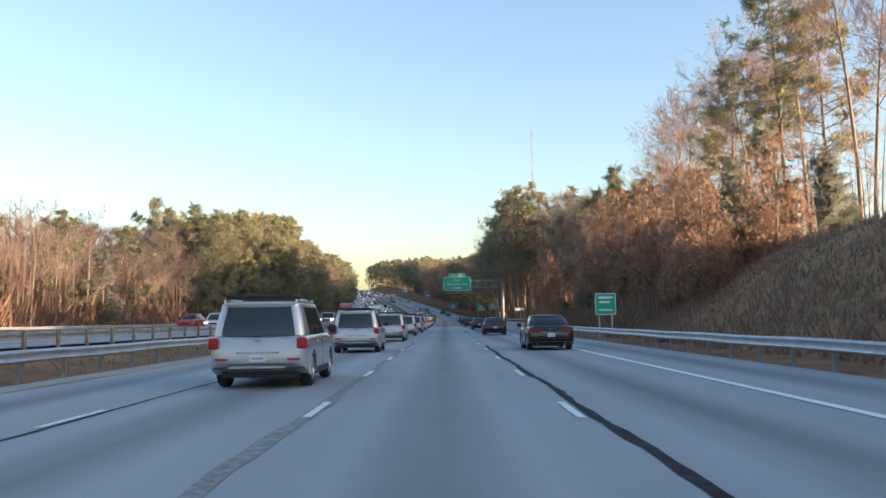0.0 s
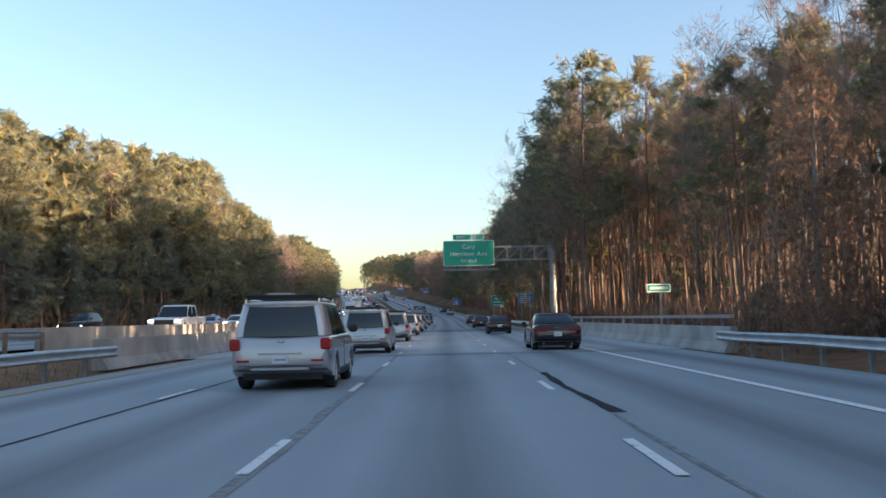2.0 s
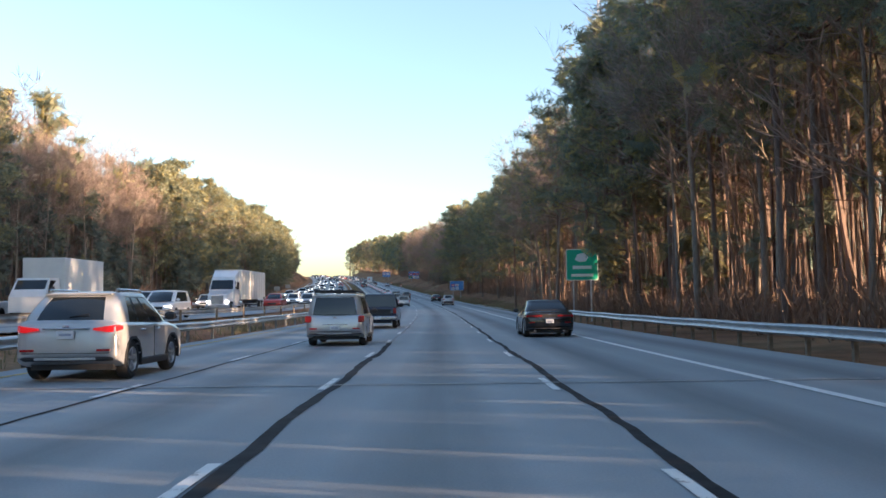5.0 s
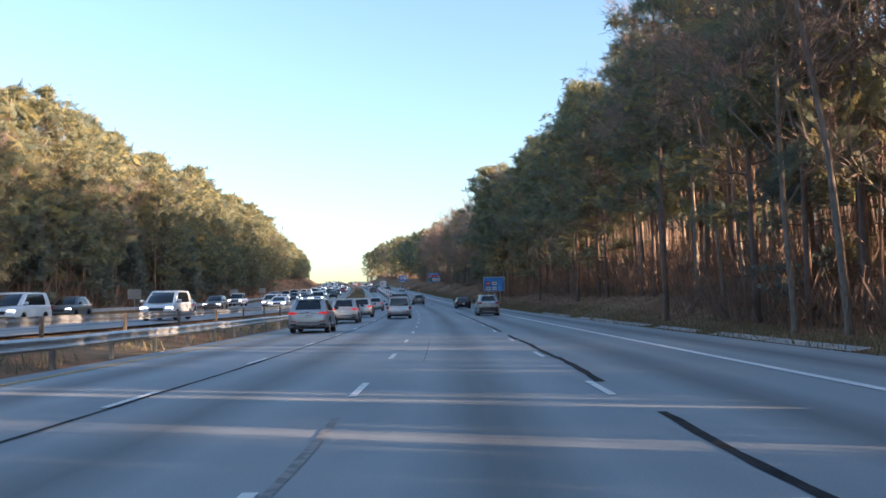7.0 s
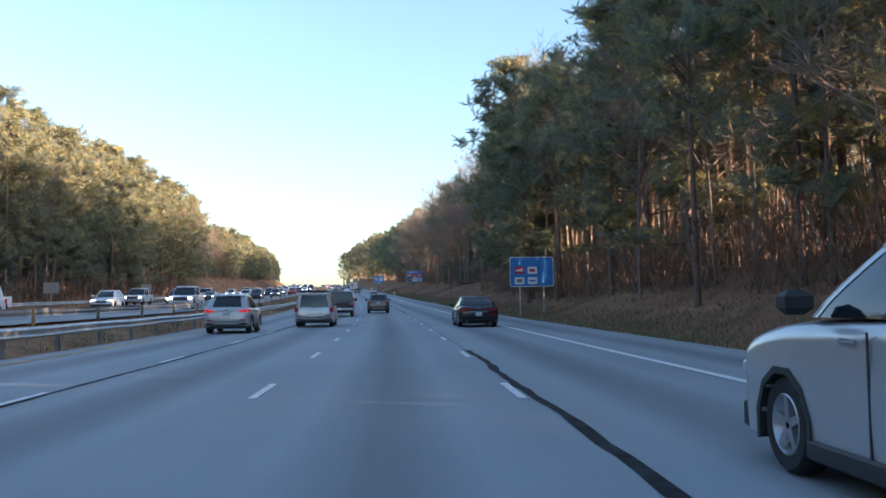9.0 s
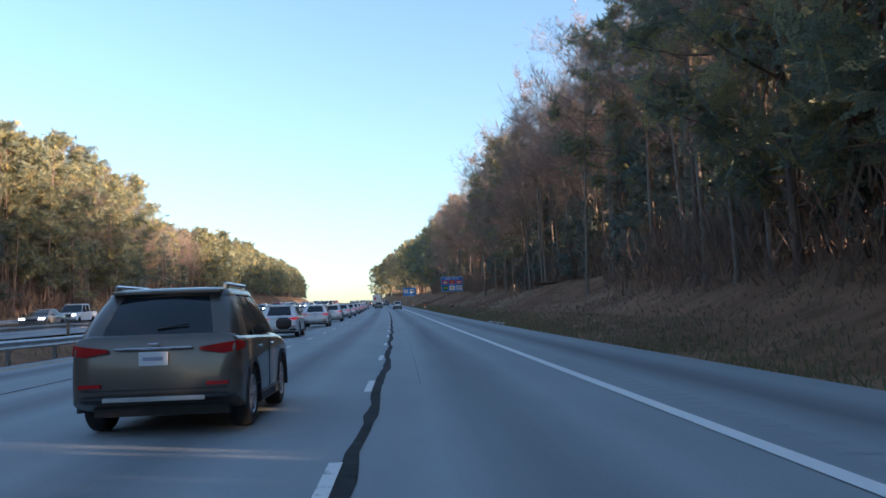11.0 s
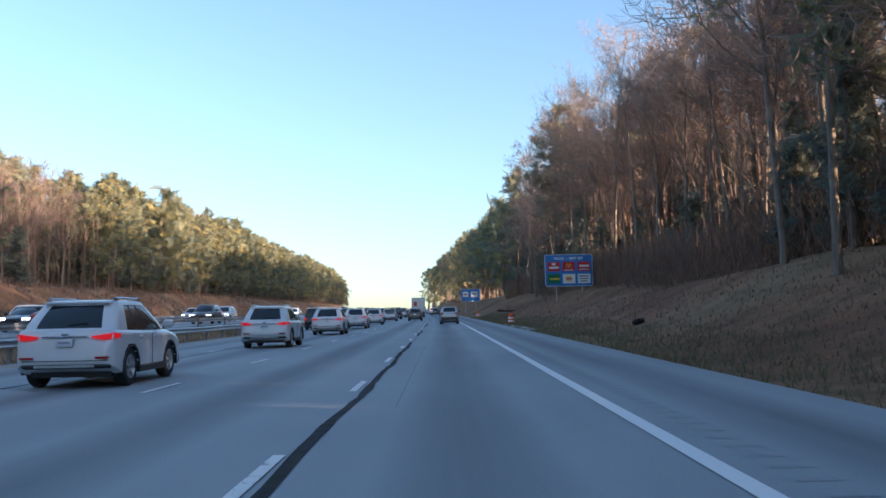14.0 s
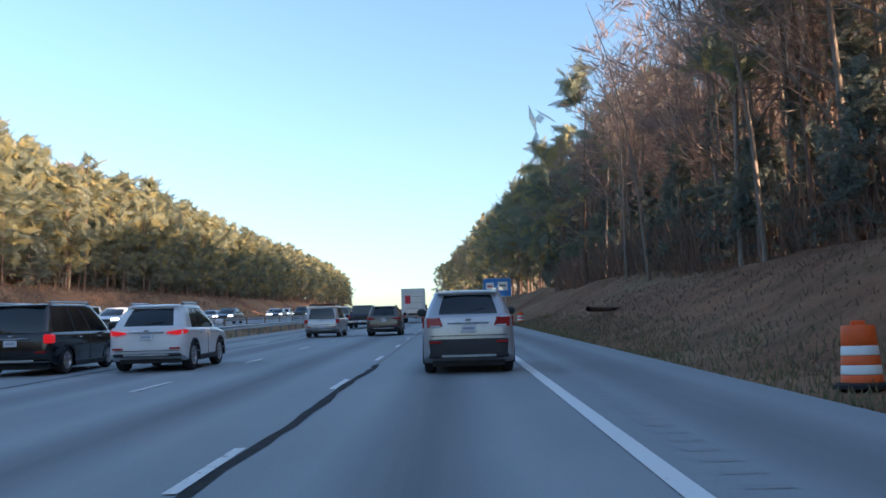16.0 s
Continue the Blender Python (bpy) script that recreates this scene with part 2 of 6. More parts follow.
# ---- mesh helpers ----
class Mesh:
    """Collects faces, in metres."""

    def __init__(self):
        self.v, self.f = [], []

    def add(self, pts, faces):
        k = len(self.v)
        self.v += [tuple(p) for p in pts]
        self.f += [tuple(k + i for i in f) for f in faces]
        return self

    def box(self, x0, x1, y0, y1, z0, z1, bevel=0.0):
        b = min(bevel, (x1 - x0) / 3, (y1 - y0) / 3, (z1 - z0) / 3)
        if b <= 0:
            return self.add([(x, y, z) for z in (z0, z1) for y in (y0, y1) for x in (x0, x1)],
                            [(0, 2, 3, 1), (4, 5, 7, 6), (0, 1, 5, 4), (1, 3, 7, 5), (3, 2, 6, 7), (2, 0, 4, 6)])
        ring = lambda i, z: [(x0 + i + c[0] * (x1 - x0 - 2 * i), y0 + i + c[1] * (y1 - y0 - 2 * i), z) for c in ((0, 0), (1, 0), (1, 1), (0, 1))]
        pts = ring(b, z0) + ring(0, z0 + b) + ring(0, z1 - b) + ring(b, z1)
        f = [(3, 2, 1, 0), (12, 13, 14, 15)]
        for r in (0, 4, 8):
            f += [(r + i, r + (i + 1) % 4, r + 4 + (i + 1) % 4, r + 4 + i) for i in range(4)]
        return self.add(pts, f)

    def tube(self, p, q, r0, r1=None, n=8, caps=True):
        p, q = Vector(p), Vector(q)
        r1 = r0 if r1 is None else r1
        m = (q - p).to_track_quat("Z", "Y").to_matrix()
        pts = [o + m @ Vector((math.cos(2 * math.pi * i / n) * r, math.sin(2 * math.pi * i / n) * r, 0)) for o, r in ((p, r0), (q, r1)) for i in range(n)]
        f = [(i, (i + 1) % n, n + (i + 1) % n, n + i) for i in range(n)]
        if caps:
            f += [tuple(range(n - 1, -1, -1)), tuple(range(n, 2 * n))]
        return self.add(pts, f)

    def loft(self, loops, close=True, caps=True):
        n = len(loops[0])
        pts = [p for lo in loops for p in lo]
        f = []
        for k in range(len(loops) - 1):
            for i in range(n if close else n - 1):
                j = (i + 1) % n
                f.append((k * n + i, k * n + j, (k + 1) * n + j, (k + 1) * n + i))
        if caps:
            f += [tuple(range(n - 1, -1, -1)), tuple(range((len(loops) - 1) * n, len(loops) * n))]
        return self.add(pts, f)

    def lathe(self, profile, centre, n=18):
        """profile: (radius, x) pairs, turned about the x axis through centre."""
        cx, cy, cz = centre
        return self.loft([[(cx + x, cy + r * math.cos(2 * math.pi * i / n), cz + r * math.sin(2 * math.pi * i / n)) for i in range(n)] for r, x in profile], caps=False)


def fixed(me):
    bm = bmesh.new()
    bm.from_mesh(me)
    bmesh.ops.recalc_face_normals(bm, faces=bm.faces)
    bm.to_mesh(me)
    bm.free()


def mesh_data(name, m, material, smooth=False):
    me = bpy.data.meshes.new(name)
    me.from_pydata(m.v, [], m.f)
    fixed(me)
    me.materials.append(material)
    if smooth:
        me.shade_smooth()
        me.set_sharp_from_angle(angle=radians(38))
    return me


def part(name, m, material, parent=None, label="", smooth=False, place=None):
    ob = new(name, m if isinstance(m, bpy.types.Mesh) else mesh_data(name, m, material, smooth))
    if parent is not None:
        ob.parent = parent
    if place is not None:
        ob.matrix_basis = place
    return tagged(ob, label)


def thing(name, label, category, group="", place=None, kind=""):
    ob = new(name)
    if place is not None:
        ob.matrix_basis = place
    return tagged(ob, label, category, group, kind)


def quad_data(name, v, q, material, smooth=False):
    """A mesh of four-sided faces from arrays."""
    me = bpy.data.meshes.new(name)
    v, q = np.asarray(v, np.float32), np.asarray(q, np.int32)
    me.vertices.add(len(v))
    me.vertices.foreach_set("co", v.ravel())
    me.loops.add(q.size)
    me.loops.foreach_set("vertex_index", q.ravel())
    me.polygons.add(len(q))
    me.polygons.foreach_set("loop_start", np.arange(0, q.size, 4, dtype=np.int32))
    me.update(calc_edges=True)
    me.validate()
    me.materials.append(material)
    if smooth:
        me.shade_smooth()
    return me


# ---- ground, roads ----
def steps(s0, s1, step):
    return np.linspace(s0, s1, max(2, int(round((s1 - s0) / step)) + 1))


def ribbon(name, s0, s1, laterals, heights, material, step=5.0, parent=None, label="", wave=0.0, seed=0):
    """A strip along the road, with UV in metres across and along."""
    ss = steps(s0, s1, step)
    n = len(laterals)
    lat = np.tile(np.asarray(laterals, float), (len(ss), 1))
    if wave:
        rng = np.random.default_rng(seed)
        lat = lat + np.cumsum(rng.normal(0, wave * 0.35, (len(ss), 1)), 0) * 0.0 + wave * (np.sin(ss * 0.7 + seed) + 0.6 * np.sin(ss * 0.23 + 2 * seed))[:, None] + rng.normal(0, wave * 0.5, lat.shape)
    hh = np.tile(np.asarray(heights, float), (len(ss), 1))
    co = at(np.repeat(ss, n), lat.ravel(), hh.ravel())
    idx = np.arange(len(ss) * n).reshape(len(ss), n)
    q = np.stack([idx[:-1, :-1], idx[:-1, 1:], idx[1:, 1:], idx[1:, :-1]], -1).reshape(-1, 4)
    me = quad_data(name, co, q, material)
    uv = me.uv_layers.new(name="UVMap")
    flat = np.stack([lat.ravel(), np.repeat(ss, n)], -1)[q.ravel()]
    uv.data.foreach_set("uv", flat.astype(np.float32).ravel())
    ob = new(name, me)
    if parent is not None:
        ob.parent = parent
    return tagged(ob, label)


BRIDGE = (107.5, 157.0)
EDGE, SEAM = 5.56, -5.05


def knots(s, pairs):
    return np.interp(s, [p[0] for p in pairs], [p[1] for p in pairs])


def ground_height(s, lat):
    """Height of the land over the road's own level."""
    s, lat = np.asarray(s, float), np.asarray(lat, float)
    bank = knots(s, [(-100, 7), (30, 7), (55, 5.0), (75, 3.0), (95, 1.8), (112, 0.3), (260, 0.3), (300, 2.0), (330, 3.2), (400, 3.0), (560, 3.2), (600, 3.6), (680, 4), (800, 4), (1100, 4)])
    far_r = knots(s, [(-100, 14), (60, 10), (120, 3), (260, 2), (320, 5), (600, 6), (700, 7), (800, 10), (1100, 13)])
    toe = knots(s, [(-100, 10.4), (90, 10.4), (120, 10.4), (270, 10.4), (310, 9.4), (1100, 9.4)])
    x = np.clip((lat - toe) / 11.0, 0, 1)
    right = bank * (x * x * (3 - 2 * x)) + (far_r - bank) * np.clip((lat - 22) / 30, 0, 1)
    lbank = knots(s, [(-100, 1.5), (400, 1.5), (470, 4.0), (560, 4.5), (1100, 4)])
    y = np.clip((-lat - 33.0) / 9.0, 0, 1)
    median = 0.55 * np.clip((-lat - 10.5) / 4.0, 0, 1)
    left = median + lbank * (y * y * (3 - 2 * y)) + 9 * np.clip((-lat - 44) / 36, 0, 1)
    rough = 0.25 * np.sin(s * 0.31 + lat * 0.9) * np.sin(s * 0.13 - lat * 0.4) * np.clip((np.abs(lat + 10) - 24) / 6, 0, 1)
    rough = rough + 0.35 * np.sin(s * 0.11 + lat * 0.35) * np.clip((lat - 12) / 5, 0, 1)
    return np.where(lat > 0, right, left) + rough


def build_ground():
    ss = np.concatenate([np.arange(-290, -40, 10.0), np.arange(-40, 720, 3.0), np.arange(720, 1300, 10.0), np.arange(1300, 2601, 50.0)])
    lat = np.array([-900, -500, -300, -200, -140, -100, -80, -65, -55, -48, -44, -41, -38, -36, -34, -32.5, -31, -14.6, -12.5, -10.5, -9.8,
                    8.7, 9.4, 10.2, 11, 12, 13.2, 14.5, 16, 17.5, 19, 21, 23, 26, 30, 36, 44, 55, 70, 100, 140, 200, 300, 500, 900.0])
    n = len(lat)
    S, LA = np.repeat(ss, n), np.tile(lat, len(ss))
    h = ground_height(S, LA)
    h = np.where((LA < -30) & (LA > -32), 0.5, h)
    h = np.where((LA > -14.7) & (LA < -14.5), 0.5, h) - 0.06
    h = h - np.clip(np.abs(LA) - 150, 0, 1000) * 0.02
    co = at(S, LA, h)
    idx = np.arange(len(S)).reshape(len(ss), n)
    q = np.stack([idx[:-1, :-1], idx[:-1, 1:], idx[1:, 1:], idx[1:, :-1]], -1).reshape(-1, 4)
    tagged(new("ground", quad_data("ground", co, q, LITTER, smooth=True)), "brown leaf litter and dry grass on roadside banks", "ground", kind="structure")


build_ground()
road = ribbon("road", -150, 1300, [-9.4, -8.3, SEAM, -1.83, 1.83, EDGE, 7.2, 8.8], [0] * 8, ASPHALT)
tagged(road, "grey worn asphalt motorway carriageway with four lanes", "road", kind="structure")
road_far = ribbon("road_opposite", -150, 1300, [-30.8, -29.2, -25.5, -21.9, -18.3, -14.7], [0.5, 0.55, 0.6, 0.6, 0.6, 0.55], ASPHALT)
tagged(road_far, "grey asphalt carriageway for oncoming traffic", "road", kind="structure")
deck = ribbon("bridge_deck", *BRIDGE, [-10.2, -8.3, SEAM, -1.83, 1.83, EDGE, 7.2, 9.4], [0.006] * 8, CONCRETE_DECK)
tagged(deck, "pale worn concrete bridge deck", "bridge", kind="structure")


def line(name, s0, s1, lat, width, material, parent, h=0.004, step=4.0, wave=0.0, seed=0, label=""):
    return ribbon(name, s0, s1, [lat - width / 2, lat + width / 2], [h, h], material, step, parent, label, wave, seed)


line("edge_line", -150, 1250, EDGE, 0.2, WHITE_LINE, road, 0.012, label="solid white edge line")
line("yellow_edge_line", -150, 1250, -8.55, 0.15, YELLOW_LINE, road, 0.012, label="faded yellow edge line")
line("edge_line", -150, 1250, -29.4, 0.15, WHITE_LINE, road_far, 0.56 + 0.004, label="solid white edge line")
line("yellow_edge_line", -150, 1250, -15.5, 0.15, YELLOW_LINE, road_far, 0.565, label="faded yellow edge line")
ribbon("asphalt_patch", BRIDGE[1] + 0.05, 174, [-3.2, 0.6, 4.2], [0.009] * 3, ASPHALT_PATCH, parent=road, label="darker patch of newer asphalt")
# tar sealed seams beside the lane lines
SEAMS = [(-20, 106, -5.0, 0.07, SEAL), (158, 700, -5.0, 0.08, SEAL), (-20, 44, 2.04, 0.15, SEAL), (44, 86, 2.14, 0.08, SEAL_FAINT), (86, 95, 2.2, 0.17, SEAL),
         (95, 106, 2.15, 0.1, SEAL_FAINT), (158, 262, 2.02, 0.14, SEAL), (266, 286.5, 2.08, 0.16, SEAL), (290, 345, 2.04, 0.15, SEAL), (345, 395, 2.0, 0.08, SEAL_FAINT),
         (395, 470, 2.0, 0.15, SEAL), (470, 531, 2.02, 0.13, SEAL), (531, 541, 2.02, 0.08, SEAL_FAINT), (541, 553, 1.98, 0.15, SEAL), (553, 568, 2.0, 0.09, SEAL_FAINT), (568, 584, 2.0, 0.15, SEAL),
         (584, 700, 2.02, 0.09, SEAL_FAINT), (-20, 45, -1.84, 0.2, SEAL_FAINT), (45, 49.5, -1.84, 0.2, SEAL), (49.5, 106, -1.8, 0.13, SEAL_FAINT),
         (158, 182, -1.7, 0.14, SEAL_FAINT), (182, 212, -1.68, 0.17, SEAL), (212, 262, -1.72, 0.1, SEAL_FAINT), (272, 283, -1.0, 0.028, CRACK), (404, 446, 2.7, 0.013, CRACK), (505, 532, 2.68, 0.012, CRACK)]
for k, (s0, s1, lat, w, mat) in enumerate(SEAMS):
    line("tar_seam", s0, s1, lat, w, mat, road, 0.006 + 0.0006 * (k % 3), 0.7, min(0.04, 0.22 * w), k, "dark tar sealed seam" if mat is SEAL else "faded seam between two lanes")
for k, (s0, w, mat) in enumerate([(BRIDGE[0], 0.1, SEAL_FAINT), (BRIDGE[0] + 12.5, 0.05, SEAL_FAINT), (BRIDGE[1] - 12, 0.05, SEAL_FAINT), (BRIDGE[1], 0.25, SEAL_FAINT), (BRIDGE[0] - 1, 0.5, JOINT_PALE), (132, 0.3, JOINT_PALE),
                                  (195.5, 0.12, JOINT_PALE), (178, 0.12, JOINT_PALE), (282, 0.12, JOINT_PALE)]):
    ob = ribbon("cross_joint", s0, s0 + w, [-8.4, -4, 0, 4, 7.4], [0.016] * 5, mat, w, road, "expansion joint across the lanes")


def dash_mesh(name, material, length=2.18, width=0.12):
    m = Mesh()
    m.add([(-width / 2, 0, 0), (width / 2, 0, 0), (width / 2, length, 0), (-width / 2, length, 0)], [(0, 1, 2, 3)])
    return mesh_data(name, m, material)


DASH = dash_mesh("lane_dash", DASH_PAINT)
for lat, phase in ((SEAM - 0.06, 2.6), (-1.83, 3.4), (1.83, 2.9)):
    for k in range(-1, 79):
        part("lane_dash", DASH, None, road, "", place=road_pose(k * 8.7 + phase, lat, 0.013))


def far_dashes():
    v, q = [], []
    for lat, h, s0 in ((SEAM, 0.013, 700), (-1.83, 0.013, 700), (1.83, 0.013, 700), (-25.5, 0.63, -50), (-21.9, 0.63, -50), (-18.4, 0.63, -50)):
        s = np.arange(s0, 1200, 8.7)
        for d, w in ((0, -0.07), (0, 0.07), (2.2, 0.07), (2.2, -0.07)):
            v.append(at(s + d, lat + w, h))
    out = []
    for g in range(0, len(v), 4):
        out.append(np.stack(v[g:g + 4], 1).reshape(-1, 3))
    v = np.concatenate(out)
    ob = new("lane_dashes", quad_data("lane_dashes", v, np.arange(len(v)).reshape(-1, 4), DASH_PAINT))
    ob.parent = road
    tagged(ob, "far white lane dashes", kind="stuff")


far_dashes()


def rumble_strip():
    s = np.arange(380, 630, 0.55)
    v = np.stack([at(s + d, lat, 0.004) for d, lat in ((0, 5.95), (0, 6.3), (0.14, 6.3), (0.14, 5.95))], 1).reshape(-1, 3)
    ob = new("rumble_strip", quad_data("rumble_strip", v, np.arange(len(v)).reshape(-1, 4), SHOULDER_GROOVE_SHADE))
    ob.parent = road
    tagged(ob, "rumble strip on the shoulder, flat bars with painted groove shade", kind="stuff")


# the bars are flat: the grooves' shade is put into their darker colour
SHOULDER_GROOVE_SHADE = plain("groove_shade", (0.29, 0.312, 0.325), 0.9, vary=0.1)
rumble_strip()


# ---- guard rails and parapets ----
W_BEAM = [(0.0, -0.155), (0.055, -0.125), (0.075, -0.095), (0.06, -0.06), (0.01, -0.02), (0.01, 0.02), (0.06, 0.06), (0.075, 0.095), (0.055, 0.125), (0.0, 0.155)]


def beam_mesh(s0, s1, lat, side, top, base):
    """A W-beam: side +1 faces the right."""
    ss = steps(s0, s1, 2.5)
    loops = []
    prof = [(side * x, z) for x, z in W_BEAM] + [(side * (x - 0.012), z) for x, z in reversed(W_BEAM)]
    for i, s in enumerate(ss):
        h = base + top - 0.16 + 0.012 * math.sin(i * 1.7 + lat)
        loops.append([tuple(at(s, lat + x, h + z)) for x, z in prof])
    return Mesh().loft(loops)


POSTS = {}


def guard_rail(s0, s1, lat, side, top=0.74, base=0.0, spacing=2.5, label="galvanised steel W-beam guard rail on posts", wood=False):
    rail = thing("guard_rail", label, "guard rail", "guard rails along the road")
    part("beam", beam_mesh(s0, s1, lat, side, top, base), STEEL, rail, smooth=True)
    key = (wood, side, top)
    if key not in POSTS:
        post, block = Mesh(), Mesh()
        post.box(-0.05, 0.05, -0.07, 0.07, -0.3, top - 0.02, 0.012)
        block.box(-0.06, 0.06, -0.07, 0.07, top - 0.33, top - 0.01, 0.012)
        POSTS[key] = (mesh_data("post", post, POST_WOOD if wood else STEEL_DARK), mesh_data("spacer_block", block, POST_WOOD))
    for s in np.arange(s0 + 0.8, s1 - 0.3, spacing):
        part("post", POSTS[key][0], None, rail, place=road_pose(s, lat - side * 0.19, base, tilt=False))
        if lat > 0 and s > 100:
            part("spacer_block", POSTS[key][1], None, rail, place=road_pose(s, lat - side * 0.075, base, tilt=False))
    return rail


def rail_end(s, lat, side, h0, h1, length, top):
    m = Mesh()
    m.loft([[tuple(at(s + length * k / 4, lat + x * side, h0 + (h1 - h0) * k / 4 + top - 0.16 + z)) for x, z in W_BEAM] for k in range(5)], close=False, caps=False)
    return m


def parapet(name, s0, s1, lat, face, height, label, rail=False):
    """A concrete safety barrier with a sloping foot towards the traffic (face: +1 to the right), in cast lengths."""
    t = thing(name, label, "barrier")
    prof = [(0.32, 0), (0.30, 0.08), (0.13, 0.33), (0.06, height), (-0.16, height), (-0.18, 0)]
    ss = steps(s0, s1, 6.0)
    for k in range(len(ss) - 1):
        sub = steps(ss[k] + 0.012, ss[k + 1] - 0.012, 3.0)
        m = Mesh().loft([[tuple(at(s, lat + face * x, z)) for x, z in prof] for s in sub])
        part("barrier_length", m, CONCRETE, t)
    if rail:
        m = Mesh()
        for z0, z1 in ((height + 0.28, height + 0.40),):
            m.loft([[tuple(at(s, lat + x, z)) for x, z in ((-0.1, z0), (0.06, z0), (0.06, z1), (-0.1, z1))] for s in steps(s0, s1, 5.0)])
        part("top_rail", m, STEEL, t, "steel rail on short posts")
        post = Mesh().box(-0.05, 0.03, -0.06, 0.06, height - 0.02, height + 0.3, 0.01)
        pm = mesh_data("rail_post", post, STEEL_DARK)
        for s in np.arange(s0 + 1, s1, 2.4):
            part("rail_post", pm, None, t, place=road_pose(s, lat, 0, tilt=False))
    return t


guard_rail(-60, 103.5, 9.0, -1)
guard_rail(157, 262, 9.0, -1, wood=True, label="galvanised W-beam guard rail on timber posts")
guard_rail(-60, 100, -9.75, 1)
guard_rail(150.5, 700, -9.75, 1, spacing=3.8, label="long galvanised guard rail along the median")
guard_rail(-60, 104, -13.6, -1, base=0.45, wood=True, label="median guard rail for the oncoming carriageway, seen from behind")
guard_rail(150, 690, -13.6, -1, base=0.45, spacing=7.6, wood=True, label="median guard rail for the oncoming carriageway, seen from behind")
guard_rail(-60, 640, -31.4, 1, base=0.5, spacing=9.0, label="guard rail along the far verge")
parapet("bridge_parapet", 103.0, 155.5, 9.35, -1, 0.86, "grey concrete bridge parapet with a steel top rail", True)
parapet("median_barrier", 100.3, 150.0, -10.4, 1, 0.92, "stained concrete safety barrier along the median")
parapet("median_barrier", 104.0, 150.0, -13.9, -1, 1.3, "stained concrete safety barrier of the oncoming carriageway")
part("rail_end", rail_end(262, 9.0, -1, 0.0, -0.5, 4.0, 0.74), STEEL, tagged(new("rail_terminal"), "guard rail end dipping into the ground", "guard rail"))


# ---- signs ----
def lettering(text, height, material, parent, x, z, y=-0.012, name="lettering", spread=1.0):
    """Text on a sign's face, which looks towards -y; x, z: the middle of the words."""
    cu = bpy.data.curves.new(name, "FONT")
    cu.body, cu.size, cu.align_x, cu.align_y, cu.extrude = text, height * 1.38, "CENTER", "CENTER", 0.003
    cu.space_character = spread
    cu.offset = 0.008
    tmp = bpy.data.objects.new(name, cu)
    me = bpy.data.meshes.new_from_object(tmp)
    bpy.data.objects.remove(tmp)
    me.materials.clear()
    me.materials.append(material)
    ob = new(name, me)
    ob.parent = parent
    ob.matrix_basis = pose(x, y, z, 90, 0, 0)
    return ob


def rounded_panel(w, h, r, t=0.02, n=5):
    """A plate in the xz plane about the origin, front at y = -t."""
    ring = []
    for cx, cz, a0 in ((w / 2 - r, h / 2 - r, 0), (-w / 2 + r, h / 2 - r, 90), (-w / 2 + r, -h / 2 + r, 180), (w / 2 - r, -h / 2 + r, 270)):
        ring += [(cx + r * math.cos(radians(a0 + 90 * k / n)), cz + r * math.sin(radians(a0 + 90 * k / n))) for k in range(n + 1)]
    return Mesh().loft([[(x, -t, z) for x, z in ring], [(x, 0, z) for x, z in ring]])


def panel(parent, w, h, x, z, material, y=0.0, border=True, name="sign_panel", rim=0.045):
    """A panel; with a border, a white plate 3 mm behind a smaller coloured one."""
    p = part(name, rounded_panel(w, h, min(w, h) * 0.07), SIGN_WHITE if border else material, parent, place=pose(x, y, z))
    if border:
        part("face", rounded_panel(w - 2 * rim, h - 2 * rim, min(w, h) * 0.06, 0.006), material, p, place=pose(0, -0.0195, 0))
    return p


def bars(parent, rows, material, y=-0.03, name="lettering_bar"):
    for x, z, w, h in rows:
        part(name, Mesh().box(x - w / 2, x + w / 2, y - 0.004, y + 0.004, z - h / 2, z + h / 2), material, parent)


def posts(parent, xs, top, foot=-1.5, r=0.045, material=None, y=0.06):
    for x in xs:
        part("post", Mesh().box(x - r, x + r, y - r * 1.4, y + r * 1.4, foot, top, 0.01), material or STEEL, parent)


